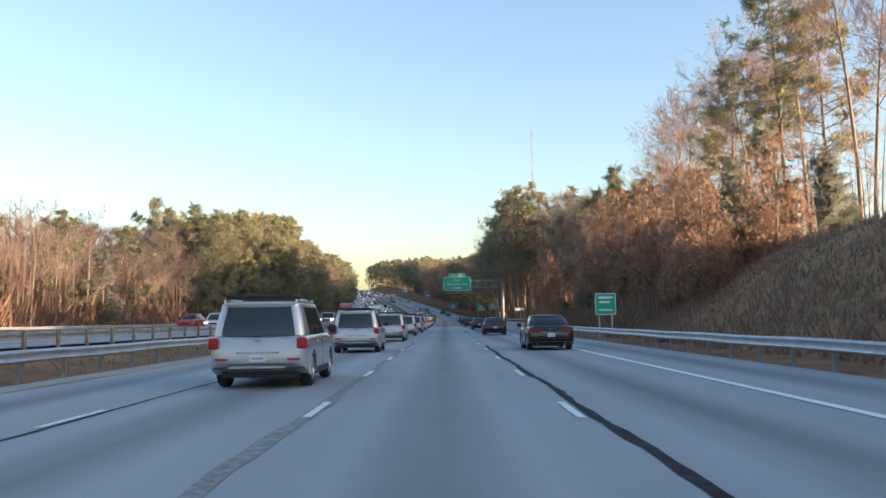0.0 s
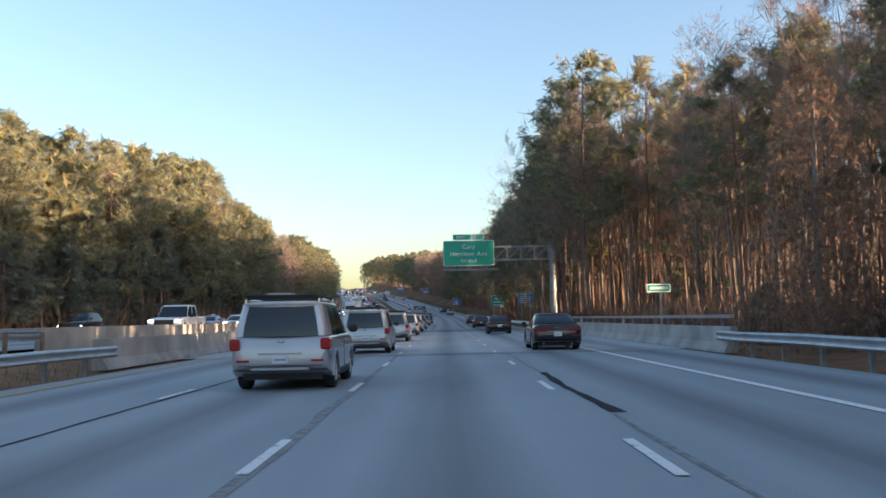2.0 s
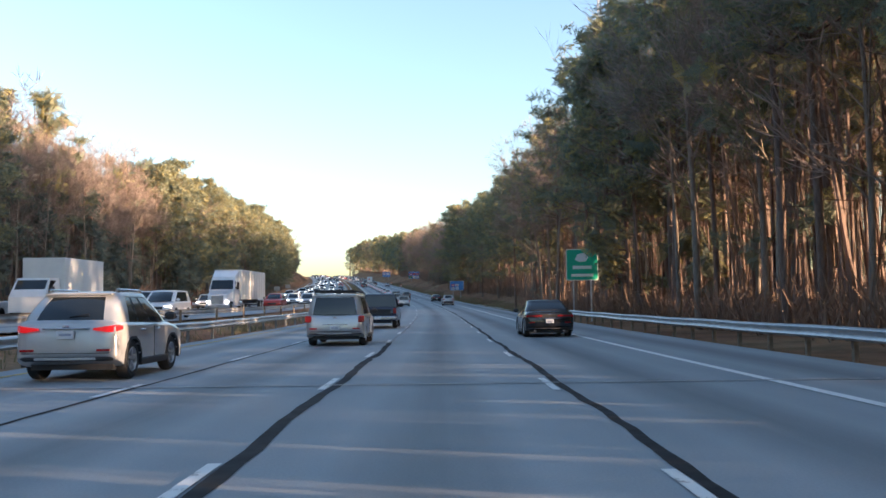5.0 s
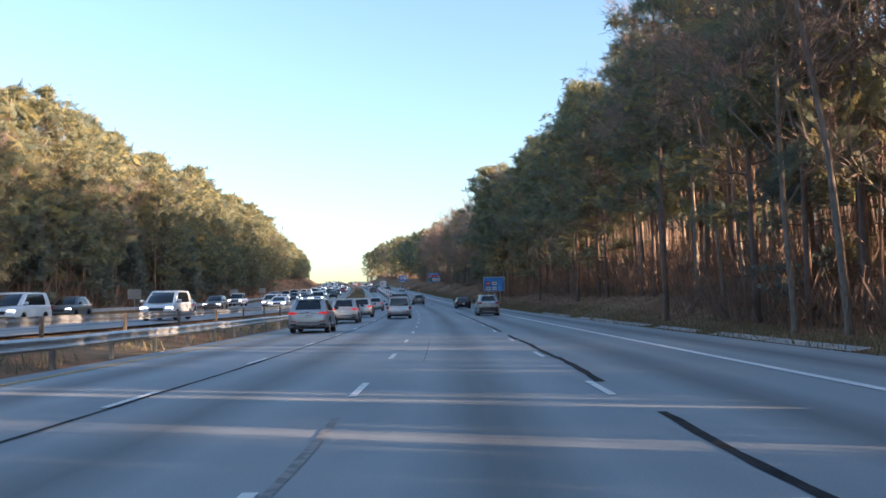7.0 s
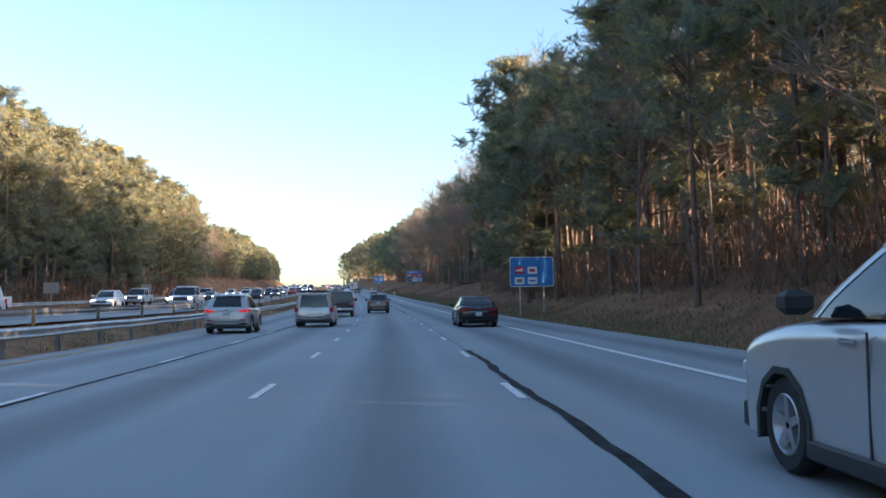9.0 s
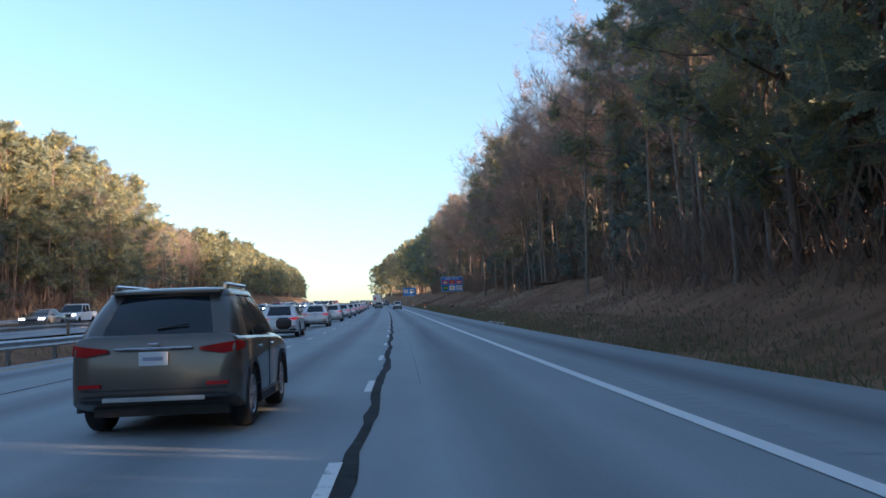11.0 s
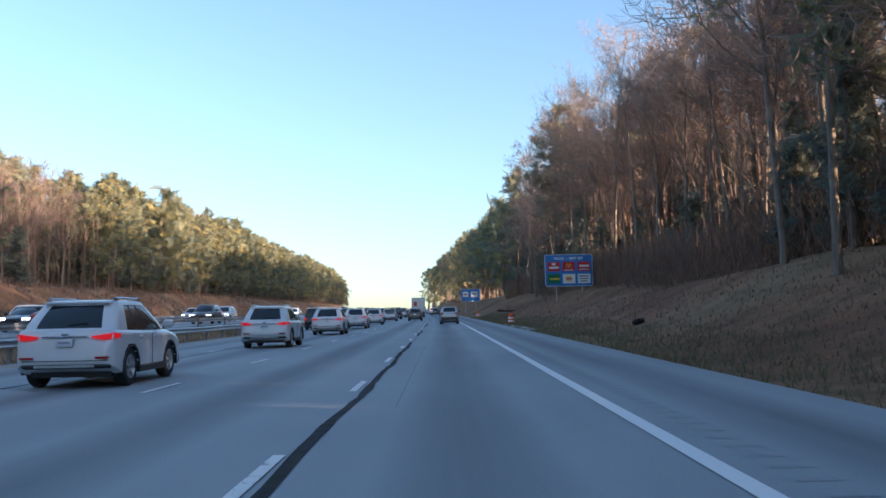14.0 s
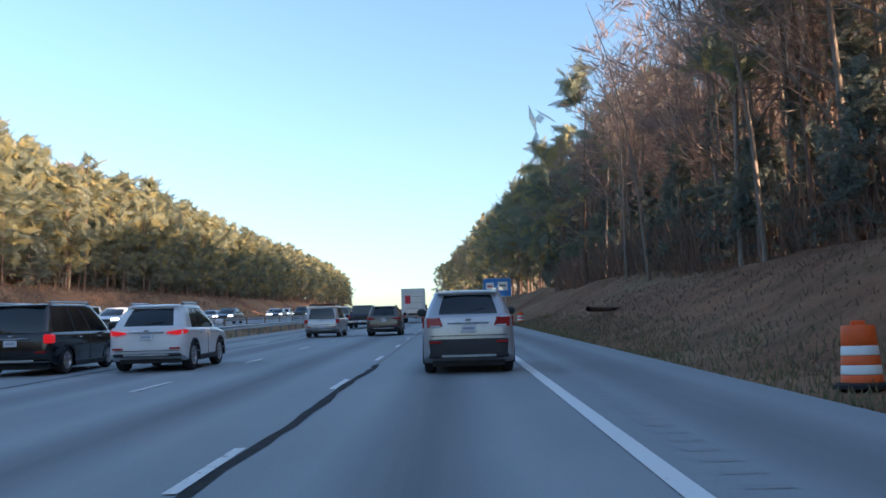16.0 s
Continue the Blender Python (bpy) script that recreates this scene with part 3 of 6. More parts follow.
def overhead_sign():
    s = 160.3
    t = thing("overhead_sign", "green overhead motorway exit sign on a steel cantilever truss", "road sign", place=road_pose(s, 0, -0.16, tilt=False))
    post = Mesh().tube((10.6, 0.35, -0.2), (10.6, 0.35, 8.75), 0.36, 0.33, 16)
    post.box(10.05, 11.15, -0.2, 0.9, -0.3, 0.42, 0.03)
    part("column", post, GANTRY_STEEL, t, "thick galvanised steel column", smooth=True)
    truss = part("truss", Mesh().box(2.0, 10.9, 0.02, 0.13, 8.3, 8.42).box(2.0, 10.9, 0.02, 0.13, 7.02, 7.14).box(2.0, 10.9, 0.6, 0.71, 8.3, 8.42).box(2.0, 10.9, 0.6, 0.71, 7.02, 7.14), GANTRY_STEEL, t, "four-chord lattice truss")
    for y in (0.075, 0.655):
        for k in range(6):
            x0 = 10.2 - k * 1.35
            part("strut", Mesh().box(x0 - 0.04, x0 + 0.04, y - 0.035, y + 0.035, 7.1, 8.35), GANTRY_STEEL, truss)
            part("diagonal", Mesh().tube((x0, y, 8.3), (x0 - 1.3, y, 7.12), 0.035, n=6), GANTRY_STEEL, truss)
    p = panel(t, 5.0, 2.5, 2.35, 7.78, SIGN_GREEN, name="main_panel", rim=0.05)
    lettering("Cary", 0.42, SIGN_WHITE, p, -0.0, 0.62, -0.034, spread=1.15)
    lettering("Harrison Ave", 0.42, SIGN_WHITE, p, 0, -0.08, -0.034, spread=1.15)
    lettering("3/4 MILE", 0.27, SIGN_WHITE, p, 0, -0.76, -0.034, spread=1.15)
    tab = panel(t, 3.05, 0.56, 2.35, 9.36, SIGN_GREEN, name="exit_tab", rim=0.035)
    lettering("EXIT", 0.27, SIGN_WHITE, tab, -0.75, 0, -0.034, spread=1.15)
    lettering("287", 0.38, SIGN_WHITE, tab, 0.62, 0, -0.034, spread=1.15)
    for x in (1.2, 2.35, 3.5):
        part("tab_bracket", Mesh().box(x - 0.04, x + 0.04, 0.0, 0.05, 8.6, 9.4), STEEL_DARK, t)
    walkway = part("lamp_walkway", Mesh().box(-0.25, 5.3, -0.95, -0.3, 6.08, 6.11), GANTRY_STEEL, t, "steel grating walkway under the panel")
    for y0 in (-1.0, -0.35):
        part("walkway_beam", Mesh().box(-0.2, 5.2, y0, y0 + 0.1, 6.05, 6.17), GANTRY_STEEL, walkway)
    for x in (0.75, 2.35, 4.0):
        part("sign_lamp", Mesh().box(x - 0.2, x + 0.2, -1.05, -0.65, 6.18, 6.42, 0.05), STEEL_DARK, walkway)
        part("hanger", Mesh().box(x - 0.04, x + 0.04, -0.1, 0.02, 6.0, 6.52), STEEL_DARK, walkway)
    part("drop_rod", Mesh().tube((0.75, -0.6, 5.7), (0.75, -0.6, 6.1), 0.04, n=8), STEEL_DARK, walkway)


overhead_sign()


def roadside(s, lat, name, label, w, h, bottom, material, words=(), bar_rows=(), post_x=(-0.5, 0.5), foot=None, category="road sign", border=True):
    t = thing(name, label, category, place=road_pose(s, lat, 0, tilt=False))
    g = float(ground_height(s, lat)) - 0.4 if foot is None else foot
    posts(t, post_x, bottom + h * 0.9, g)
    p = panel(t, w, h, 0, bottom + h / 2, material, border=border)
    for text, size, x, z in words:
        lettering(text, size, SIGN_WHITE, p, x, z, -0.034)
    bars(p, bar_rows, SIGN_WHITE)
    return t, p


roadside(58.5, 10.7, "guide_sign", "small green guide sign on two posts beside the guard rail", 1.37, 1.42, 1.5, SIGN_GREEN,
         bar_rows=[(0, 0.42, 0.95, 0.13), (-0.05, 0.12, 0.7, 0.13), (0, -0.4, 0.9, 0.1)], post_x=(-0.42, 0.42))
roadside(114.5, 9.75, "bridge_name_sign", "narrow green name sign on a single post by the bridge", 1.1, 0.38, 2.32, SIGN_GREEN,
         bar_rows=[(0, 0, 0.8, 0.13)], post_x=(0.1,))
t, p = roadside(190.8, 10.6, "sponsor_sign", "blue highway sponsor sign with a pale name plate", 1.95, 1.32, 3.05, SIGN_BLUE, bar_rows=[(0, 0.42, 1.4, 0.1)], post_x=(-0.55, 0.55))
plate = part("name_plate", rounded_panel(1.35, 0.62, 0.03, 0.012), SIGN_PALE, p, place=pose(0, -0.026, -0.16))
bars(plate, [(0, 0.14, 1.05, 0.12), (0, -0.12, 1.1, 0.15)], STEEL_DARK, -0.016)
t, p = roadside(241, 9.9, "attraction_sign", "square green exit guide sign with a white pictogram", 2.2, 2.15, 2.75, SIGN_GREEN,
                bar_rows=[(0, -0.18, 1.3, 0.22), (0, -0.72, 1.5, 0.18)], post_x=(-0.6, 0.6))
part("pictogram", Mesh().add([(-0.5, -0.034, 0.35), (-0.2, -0.034, 0.2), (0.25, -0.034, 0.22), (0.45, -0.034, 0.5), (0.15, -0.034, 0.8), (-0.3, -0.034, 0.72)], [(0, 1, 2, 3, 4, 5)]), SIGN_WHITE, p)


def logo_board(s, lat, w, h, bottom, label, words, cells):
    t, p = roadside(s, lat, "services_sign", label, w, h, bottom, SIGN_BLUE, words=words, post_x=(-w * 0.27, w * 0.27))
    for x, z, cw, ch, base, marks in cells:
        c = part("logo_plate", rounded_panel(cw, ch, 0.06, 0.012), base, p, place=pose(x, -0.025, z))
        for mx, mz, mw, mh, mat in marks:
            part("logo_shape", Mesh().box(mx - mw / 2, mx + mw / 2, -0.022, -0.012, mz - mh / 2, mz + mh / 2, 0.003), mat, c)
    return t, p


t, p = logo_board(580.5, 16.3, 4.8, 3.2, 3.55, "large blue food services sign with six logo plates", [("FOOD  -  EXIT 287", 0.26, 0, 1.18)], [
    (-1.5, 0.38, 1.25, 0.95, SIGN_RED, [(0, -0.1, 0.95, 0.22, SIGN_WHITE), (0, 0.25, 0.4, 0.2, SIGN_WHITE)]),
    (0.0, 0.38, 1.25, 0.95, SIGN_RED, [(0, -0.36, 0.9, 0.1, SIGN_WHITE)]),
    (1.5, 0.38, 1.25, 0.95, SIGN_RED, [(0.05, 0.05, 0.95, 0.2, SIGN_WHITE), (0, -0.3, 1.0, 0.08, SIGN_WHITE)]),
    (-1.5, -0.85, 1.25, 0.95, plain("dark_green_plate", (0.01, 0.16, 0.06), 0.5), [(0.05, 0, 1.0, 0.16, SIGN_YELLOW)]),
    (0.0, -0.85, 1.25, 0.95, SIGN_WHITE, [(0, 0.14, 0.55, 0.16, SIGN_YELLOW), (0, -0.02, 0.6, 0.14, SIGN_RED), (0, -0.2, 0.5, 0.12, SIGN_YELLOW)]),
    (1.5, -0.85, 1.25, 0.95, SIGN_WHITE, [(0, 0.25, 0.95, 0.14, STEEL_DARK), (0, 0.0, 0.9, 0.12, STEEL_DARK), (0, -0.25, 0.7, 0.12, STEEL_DARK)])])
arch = Mesh()
for cx in (-0.15, 0.15):
    ring = [(cx + 0.14 * math.cos(radians(a)), -0.03 + 0.42 * math.sin(radians(a)) - 0.15) for a in range(0, 181, 20)]
    inner = [(cx + 0.075 * math.cos(radians(a)), -0.03 + 0.33 * math.sin(radians(a)) - 0.15) for a in range(0, 181, 20)]
    arch.add([(x, -0.042, z) for x, z in ring] + [(x, -0.042, z) for x, z in inner], [(i, i + 1, 10 + i + 1, 10 + i) for i in range(9)])
part("logo_shape", arch, SIGN_YELLOW, p, place=pose(0.0, 0, 0.45))
logo_board(384.6, 10.6, 3.2, 2.15, 2.1, "blue services sign with four small logo plates", [], [
    (-0.9, 0.1, 0.7, 0.5, SIGN_RED, [(0, 0, 0.5, 0.15, SIGN_WHITE)]), (0.05, 0.1, 0.7, 0.5, SIGN_WHITE, [(0, 0, 0.4, 0.2, SIGN_RED)]),
    (-0.9, -0.65, 0.7, 0.5, SIGN_WHITE, [(0, 0, 0.4, 0.25, STEEL_DARK)]), (0.05, -0.65, 0.7, 0.5, SIGN_WHITE, [(0, 0, 0.5, 0.12, SIGN_BLUE)])])
logo_board(705, 12.5, 4.6, 3.0, 3.2, "blue services sign far along the verge", [], [(0.9, 0.2, 1.6, 1.4, SIGN_WHITE, [(0, 0.1, 1.1, 0.3, STEEL_DARK)]), (-1.2, 0.2, 1.3, 1.2, SIGN_WHITE, [(0, 0, 0.8, 0.3, SIGN_RED)])])
for s, lat in ((415, -33.3), (352, -33.5), (372, -33.4), (456, -33.2)):
    t = thing("sign_back", "blank back of a small road sign on a post", "road sign", "signs of the oncoming carriageway", road_pose(s, lat, 0, tilt=False))
    posts(t, (0,), 2.6, 0.2)
    panel(t, 1.5, 1.1, 0, 2.6, SIGN_BACK, border=False)


def barrel(s, lat):
    h = float(ground_height(s, lat))
    t = thing("traffic_barrel", "orange and white striped plastic traffic barrel on the verge", "traffic barrel", place=road_pose(s, lat, h - 0.02, tilt=False))
    z, r = 0.0, 0.3
    part("rubber_base", Mesh().loft([[(rr * math.cos(k * math.pi / 10), rr * math.sin(k * math.pi / 10), zz) for k in range(20)] for rr, zz in ((0.4, 0.0), (0.4, 0.05), (0.33, 0.09))]), RUBBER, t)
    bands = [(0.07, 0.2, ORANGE), (0.2, 0.34, SIGN_WHITE), (0.34, 0.48, ORANGE), (0.48, 0.62, SIGN_WHITE), (0.62, 0.92, ORANGE)]
    for z0, z1, mat in bands:
        ra, rb = 0.3 - 0.07 * z0, 0.3 - 0.07 * z1
        part("band", Mesh().loft([[(rr * math.cos(k * math.pi / 10), rr * math.sin(k * math.pi / 10), zz) for k in range(20)] for rr, zz in ((ra - 0.008, z0), (ra, z0 + 0.012), (rb, z1 - 0.012), (rb - 0.008, z1))]), mat, t, smooth=True)
    part("handle", Mesh().box(-0.1, 0.1, -0.03, 0.03, 0.9, 0.99, 0.015), ORANGE, t)


barrel(574.9, 9.9)
barrel(640, 10.2)


# ---- trees ----
class Quads:
    def __init__(self):
        self.v, self.q, self.n = [], [], 0

    def tube(self, pts, radii, n=5):
        pts = [Vector(p) for p in pts]
        ring = []
        for i, p in enumerate(pts):
            d = (pts[min(i + 1, len(pts) - 1)] - pts[max(i - 1, 0)]).normalized()
            u = d.orthogonal().normalized()
            w = d.cross(u)
            ring.append([p + (u * math.cos(2 * math.pi * k / n) + w * math.sin(2 * math.pi * k / n)) * radii[i] for k in range(n)])
        for r in ring:
            self.v += r
        for i in range(len(pts) - 1):
            for k in range(n):
                a, b = self.n + i * n + k, self.n + i * n + (k + 1) % n
                self.q.append((a, b, b + n, a + n))
        self.n += n * len(pts)

    def leaf(self, c, size, rng, flat=0.0, long=1.6):
        u = Vector(rng.normal(size=3)).normalized()
        u.z *= 1 - flat
        w = u.cross(Vector(rng.normal(size=3))).normalized()
        u = u.normalized() * size * long * 0.5
        w = w * size * 0.5
        c = Vector(c)
        self.v += [c - u, c + w * 0.8, c + u, c - w * 0.8]
        self.q.append((self.n, self.n + 1, self.n + 2, self.n + 3))
        self.n += 4

    def arrays(self):
        return np.array([tuple(p) for p in self.v], np.float32).reshape(-1, 3), np.array(self.q, np.int32).reshape(-1, 4)


def pine(seed, h, spread, bare=0.45, fine=True):
    rng = np.random.default_rng(seed)
    wood, crown = Quads(), Quads()
    lean = rng.normal(0, 0.025, 2) * h
    axis = lambda f: Vector((lean[0] * f * f, lean[1] * f * f, h * f))
    r0 = 0.0068 * h + 0.04
    wood.tube([(0, 0, -0.5)] + [axis(f) for f in (0.03, 0.25, 0.5, 0.75, 0.97)], [r0 * 1.25, r0, r0 * 0.85, r0 * 0.68, r0 * 0.4, 0.03], 7 if fine else 5)
    for k in range(5):
        f = rng.uniform(0.05, bare)
        a = rng.uniform(0, 2 * math.pi)
        d = Vector((math.cos(a), math.sin(a), rng.uniform(-0.1, 0.2)))
        wood.tube([axis(f), axis(f) + d * rng.uniform(0.5, 1.8)], [0.035, 0.012], 3)
    nb = (34 if fine else 20) + ((10 if fine else 6) if bare < 0.25 else 0)
    for k in range(nb):
        f = bare + (0.98 - bare) * ((k + rng.uniform(0, 1)) / nb)
        g = (f - bare) / (1 - bare)
        length = spread * (0.45 + 0.75 * math.sin(math.pi * min(1, 0.18 + 0.8 * g))) * rng.uniform(0.6, 1.15) * (1.15 - 0.75 * g ** 3)
        a = rng.uniform(0, 2 * math.pi)
        rise = rng.uniform(0.0, 0.5) + 0.4 * g
        d = Vector((math.cos(a), math.sin(a), rise)).normalized()
        p0 = axis(f)
        mid, tip = p0 + d * length * 0.55 - Vector((0, 0, 0.1)), p0 + d * length + Vector((0, 0, 0.2 * length * g))
        if fine:
            wood.tube([p0, mid, tip], [0.06 * (1.2 - g), 0.035, 0.012], 3)
        for c in range(5 if fine else 4):
            u = rng.uniform(0.4, 1.05)
            q = p0.lerp(tip, u) + Vector(rng.normal(0, 0.22, 3)) * (0.5 + 0.2 * length)
            big = rng.uniform(0.5, 0.95)
            for j in range(15 if fine else 5):
                o = Vector(rng.normal(0, 0.42, 3)) * big
                o.z *= 0.6
                crown.leaf(q + o, rng.uniform(0.2, 0.34) if fine else rng.uniform(0.6, 0.95), rng, 0.2, 3.4 if fine else 2.2)
    return wood, crown


def branch(wood, twigs, rng, p, d, length, r, level, fine):
    bend = Vector(rng.normal(0, 0.16, 3)) + Vector((0, 0, 0.12))
    mid = p + d * length * 0.5
    tip = mid + (d + bend).normalized() * length * 0.5
    if level < (3 if fine else 2):
        wood.tube([p, mid, tip], [r, r * 0.72, r * 0.4], 4 if level == 1 else 3)
    else:
        wood.tube([p, tip], [r, r * 0.4], 3)
    if level >= (3 if fine else 2):
        for k in range(7 if fine else 8):
            u = rng.uniform(0.15, 1.0)
            q = p.lerp(mid, u * 2) if u < 0.5 else mid.lerp(tip, u * 2 - 1)
            dd = (d + Vector(rng.normal(0, 0.75, 3))).normalized()
            ll = length * rng.uniform(0.35, 0.8)
            w = dd.orthogonal().normalized() * (0.02 if fine else 0.04)
            m1 = q + dd * ll * 0.5 + Vector((0, 0, 0.06 * ll))
            e1 = q + dd * ll + Vector((0, 0, 0.2 * ll))
            twigs.v += [q - w, m1 + w * 0.8, e1, m1 - w * 0.8]
            twigs.q.append((twigs.n, twigs.n + 1, twigs.n + 2, twigs.n + 3))
            twigs.n += 4
        return
    for k in range(5):
        u = rng.uniform(0.25, 1.0)
        q = p.lerp(mid, u * 2) if u < 0.5 else mid.lerp(tip, u * 2 - 1)
        dd = (d * 0.9 + Vector(rng.normal(0, 0.55, 3)) + Vector((0, 0, 0.25))).normalized()
        branch(wood, twigs, rng, q, dd, length * rng.uniform(0.42, 0.65), r * 0.5, level + 1, fine)


def bare_tree(seed, h, spread, low=0.35, fine=True):
    rng = np.random.default_rng(seed)
    wood, twigs = Quads(), Quads()
    lean = rng.normal(0, 0.05, 2) * h
    axis = lambda f: Vector((lean[0] * f * f + 0.15 * math.sin(5 * f + seed), lean[1] * f * f, h * f))
    r0 = 0.0058 * h + 0.035
    wood.tube([(0, 0, -0.5)] + [axis(f) for f in (0.03, 0.3, 0.55, 0.8, 0.98)], [r0 * 1.2, r0, r0 * 0.8, r0 * 0.55, r0 * 0.28, 0.02], 6)
    for k in range(14 if fine else 10):
        f = rng.uniform(low, 0.95)
        a = rng.uniform(0, 2 * math.pi)
        d = Vector((math.cos(a), math.sin(a), rng.uniform(0.5, 1.5))).normalized()
        branch(wood, twigs, rng, axis(f), d, spread * (1.25 - 0.75 * f) * rng.uniform(0.6, 1.1), r0 * 0.4 * (1.2 - f), 1, fine)
    return wood, twigs


def cedar(seed, h, spread, fine=True):
    """A bushy young pine or cedar, leafy almost to the ground."""
    rng = np.random.default_rng(seed)
    wood, crown = Quads(), Quads()
    wood.tube([(0, 0, -0.4), (0, 0, h * 0.5), (0, 0, h * 0.95)], [0.02 * h, 0.013 * h, 0.02], 5)
    for k in range(int((62 if fine else 40))):
        f = 0.08 + 0.9 * rng.uniform(0, 1) ** 0.9
        length = spread * (1.05 - f) ** 0.75 * rng.uniform(0.5, 1.15)
        a = rng.uniform(0, 2 * math.pi)
        tip = Vector((math.cos(a) * length, math.sin(a) * length, h * f + 0.15 * length))
        p0 = Vector((0, 0, h * f))
        wood.tube([p0, tip], [0.04, 0.01], 3)
        for j in range(26 if fine else 10):
            u = rng.uniform(0.35, 1.05)
            crown.leaf(p0.lerp(tip, u) + Vector(rng.normal(0, 0.28, 3)), rng.uniform(0.28, 0.45) if fine else rng.uniform(0.45, 0.75), rng, 0.3, 2.0)
    return wood, crown


def vine_tower(seed, h, spread, fine=True):
    """A tree smothered in dead brown creeper that hangs in curtains."""
    rng = np.random.default_rng(seed)
    wood, crown = Quads(), Quads()
    wood.tube([(0, 0, -0.5), (0.2, 0, h * 0.5), (0.1, 0.2, h * 0.95)], [0.25, 0.18, 0.06], 6)
    lobes = [(rng.normal(0, spread * 0.45), rng.normal(0, spread * 0.35), rng.uniform(0.45, 1.0) * h, rng.uniform(0.5, 1.0) * spread * 0.7) for k in range(7)]
    for k in range(3600 if fine else 1500):
        x, y, top, r = lobes[rng.integers(0, 7)]
        a = rng.uniform(0, 2 * math.pi)
        drop = rng.uniform(0, 1) ** 1.4
        rr = r * (math.sin(min(1.0, drop * 4 + 0.1) * math.pi / 2)) * (1 + 0.35 * drop) * rng.uniform(0.85, 1.1)
        z = top * (1 - drop * 0.98)
        crown.leaf((x + rr * math.cos(a), y + rr * math.sin(a), z), rng.uniform(0.18, 0.42) * (1 if fine else 1.6), rng, -0.5, 1.8)
    for k in range(50):
        x, y, top, r = lobes[rng.integers(0, 7)]
        a = rng.uniform(0, 2 * math.pi)
        p = Vector((x + r * 1.1 * math.cos(a), y + r * 1.1 * math.sin(a), top * rng.uniform(0.4, 0.9)))
        crown.tube([p, p + Vector((rng.normal(0, 0.3), rng.normal(0, 0.3), -rng.uniform(1.5, 4)))], [0.03, 0.015], 3)
    return wood, crown


KINDS = {
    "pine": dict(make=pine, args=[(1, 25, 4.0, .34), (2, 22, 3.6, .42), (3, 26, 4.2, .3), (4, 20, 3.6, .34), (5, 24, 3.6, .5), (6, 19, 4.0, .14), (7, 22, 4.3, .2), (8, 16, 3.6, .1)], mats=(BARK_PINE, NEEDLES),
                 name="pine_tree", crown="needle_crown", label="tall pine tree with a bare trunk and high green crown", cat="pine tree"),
    "bare": dict(make=bare_tree, args=[(11, 20, 6.0, .3), (12, 17, 5.0, .25), (13, 22, 6.5, .4), (14, 15, 4.5, .2), (15, 19, 4.6, .45)], mats=(BARK_GREY, TWIGS),
                 name="bare_tree", crown="twig_crown", label="leafless winter hardwood tree with grey branching limbs", cat="tree"),
    "cedar": dict(make=cedar, args=[(21, 9, 2.6), (22, 12, 3.2), (23, 7, 2.3)], mats=(BARK_PINE, CEDAR),
                  name="cedar_tree", crown="foliage", label="dark dense evergreen with foliage down to the ground", cat="evergreen tree"),
    "vine": dict(make=vine_tower, args=[(31, 13, 3.4), (32, 9, 3.2), (33, 16, 3.6)], mats=(BARK_GREY, DEAD_LEAVES),
                 name="vine_covered_tree", crown="creeper", label="tree smothered in dead brown hanging creeper", cat="tree")}
MODELS, ARRAYS = {}, {}
for key, k in KINDS.items():
    MODELS[key], ARRAYS[key] = [], []
    for args in k["args"]:
        wood, crown = k["make"](*args, fine=True)
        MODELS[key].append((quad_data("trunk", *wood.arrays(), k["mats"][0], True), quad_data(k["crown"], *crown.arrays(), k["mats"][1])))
        wood, crown = k["make"](*args, fine=False)
        ARRAYS[key].append((wood.arrays(), crown.arrays()))


def plant(key, variant, s, lat, size=1.0, turn=0.0, sink=0.0):
    k = KINDS[key]
    x, y, z = at(s, lat, float(ground_height(s, lat)) - 0.1 - sink)
    t = thing(k["name"], k["label"], k["cat"], "trees of the " + ("right" if lat > 0 else "far") + " wood", pose(x, y, z, 0, 0, turn) @ Matrix.Diagonal((size, size, size, 1)))
    part("trunk", MODELS[key][variant][0], None, t)
    part(k["crown"], MODELS[key][variant][1], None, t)
    return t


FAR = {key: [[], []] for key in KINDS}


def thinned(arrays, is_wood, keep, grow):
    """The same tree with fewer, larger tufts, for the depth of the wood and the distance."""
    v, q = arrays
    if is_wood:
        q = np.concatenate([q[:30], q[30::keep]])
        return v[q.ravel()], np.arange(q.size, dtype=np.int32).reshape(-1, 4)
    c = v[q[::keep]]
    mid = c.mean(1, keepdims=True)
    return (mid + (c - mid) * grow).reshape(-1, 3), np.arange(c.shape[0] * 4, dtype=np.int32).reshape(-1, 4)


THIN = [ARRAYS] + [{key: [(thinned(w, True, keep, 1.0), thinned(c, False, keep, grow)) for w, c in models] for key, models in ARRAYS.items()} for keep, grow in ((2, 1.35), (3, 1.6))]


def plant_far(key, variant, s, lat, size, turn, level=0):
    if s > 640:
        level = 2
    p = at(s, lat, float(ground_height(s, lat)) - 0.1)
    c, d = math.cos(radians(turn)), math.sin(radians(turn))
    rot = np.array([[c, d, 0], [-d, c, 0], [0, 0, 1]]) * size
    for i in (0, 1):
        v, q = THIN[level][key][variant][i]
        FAR[key][i].append((v @ rot + p, q))


WOODS = np.random.default_rng(7)
SUN_SLIP = math.tan(radians(SUN_FROM - 90))


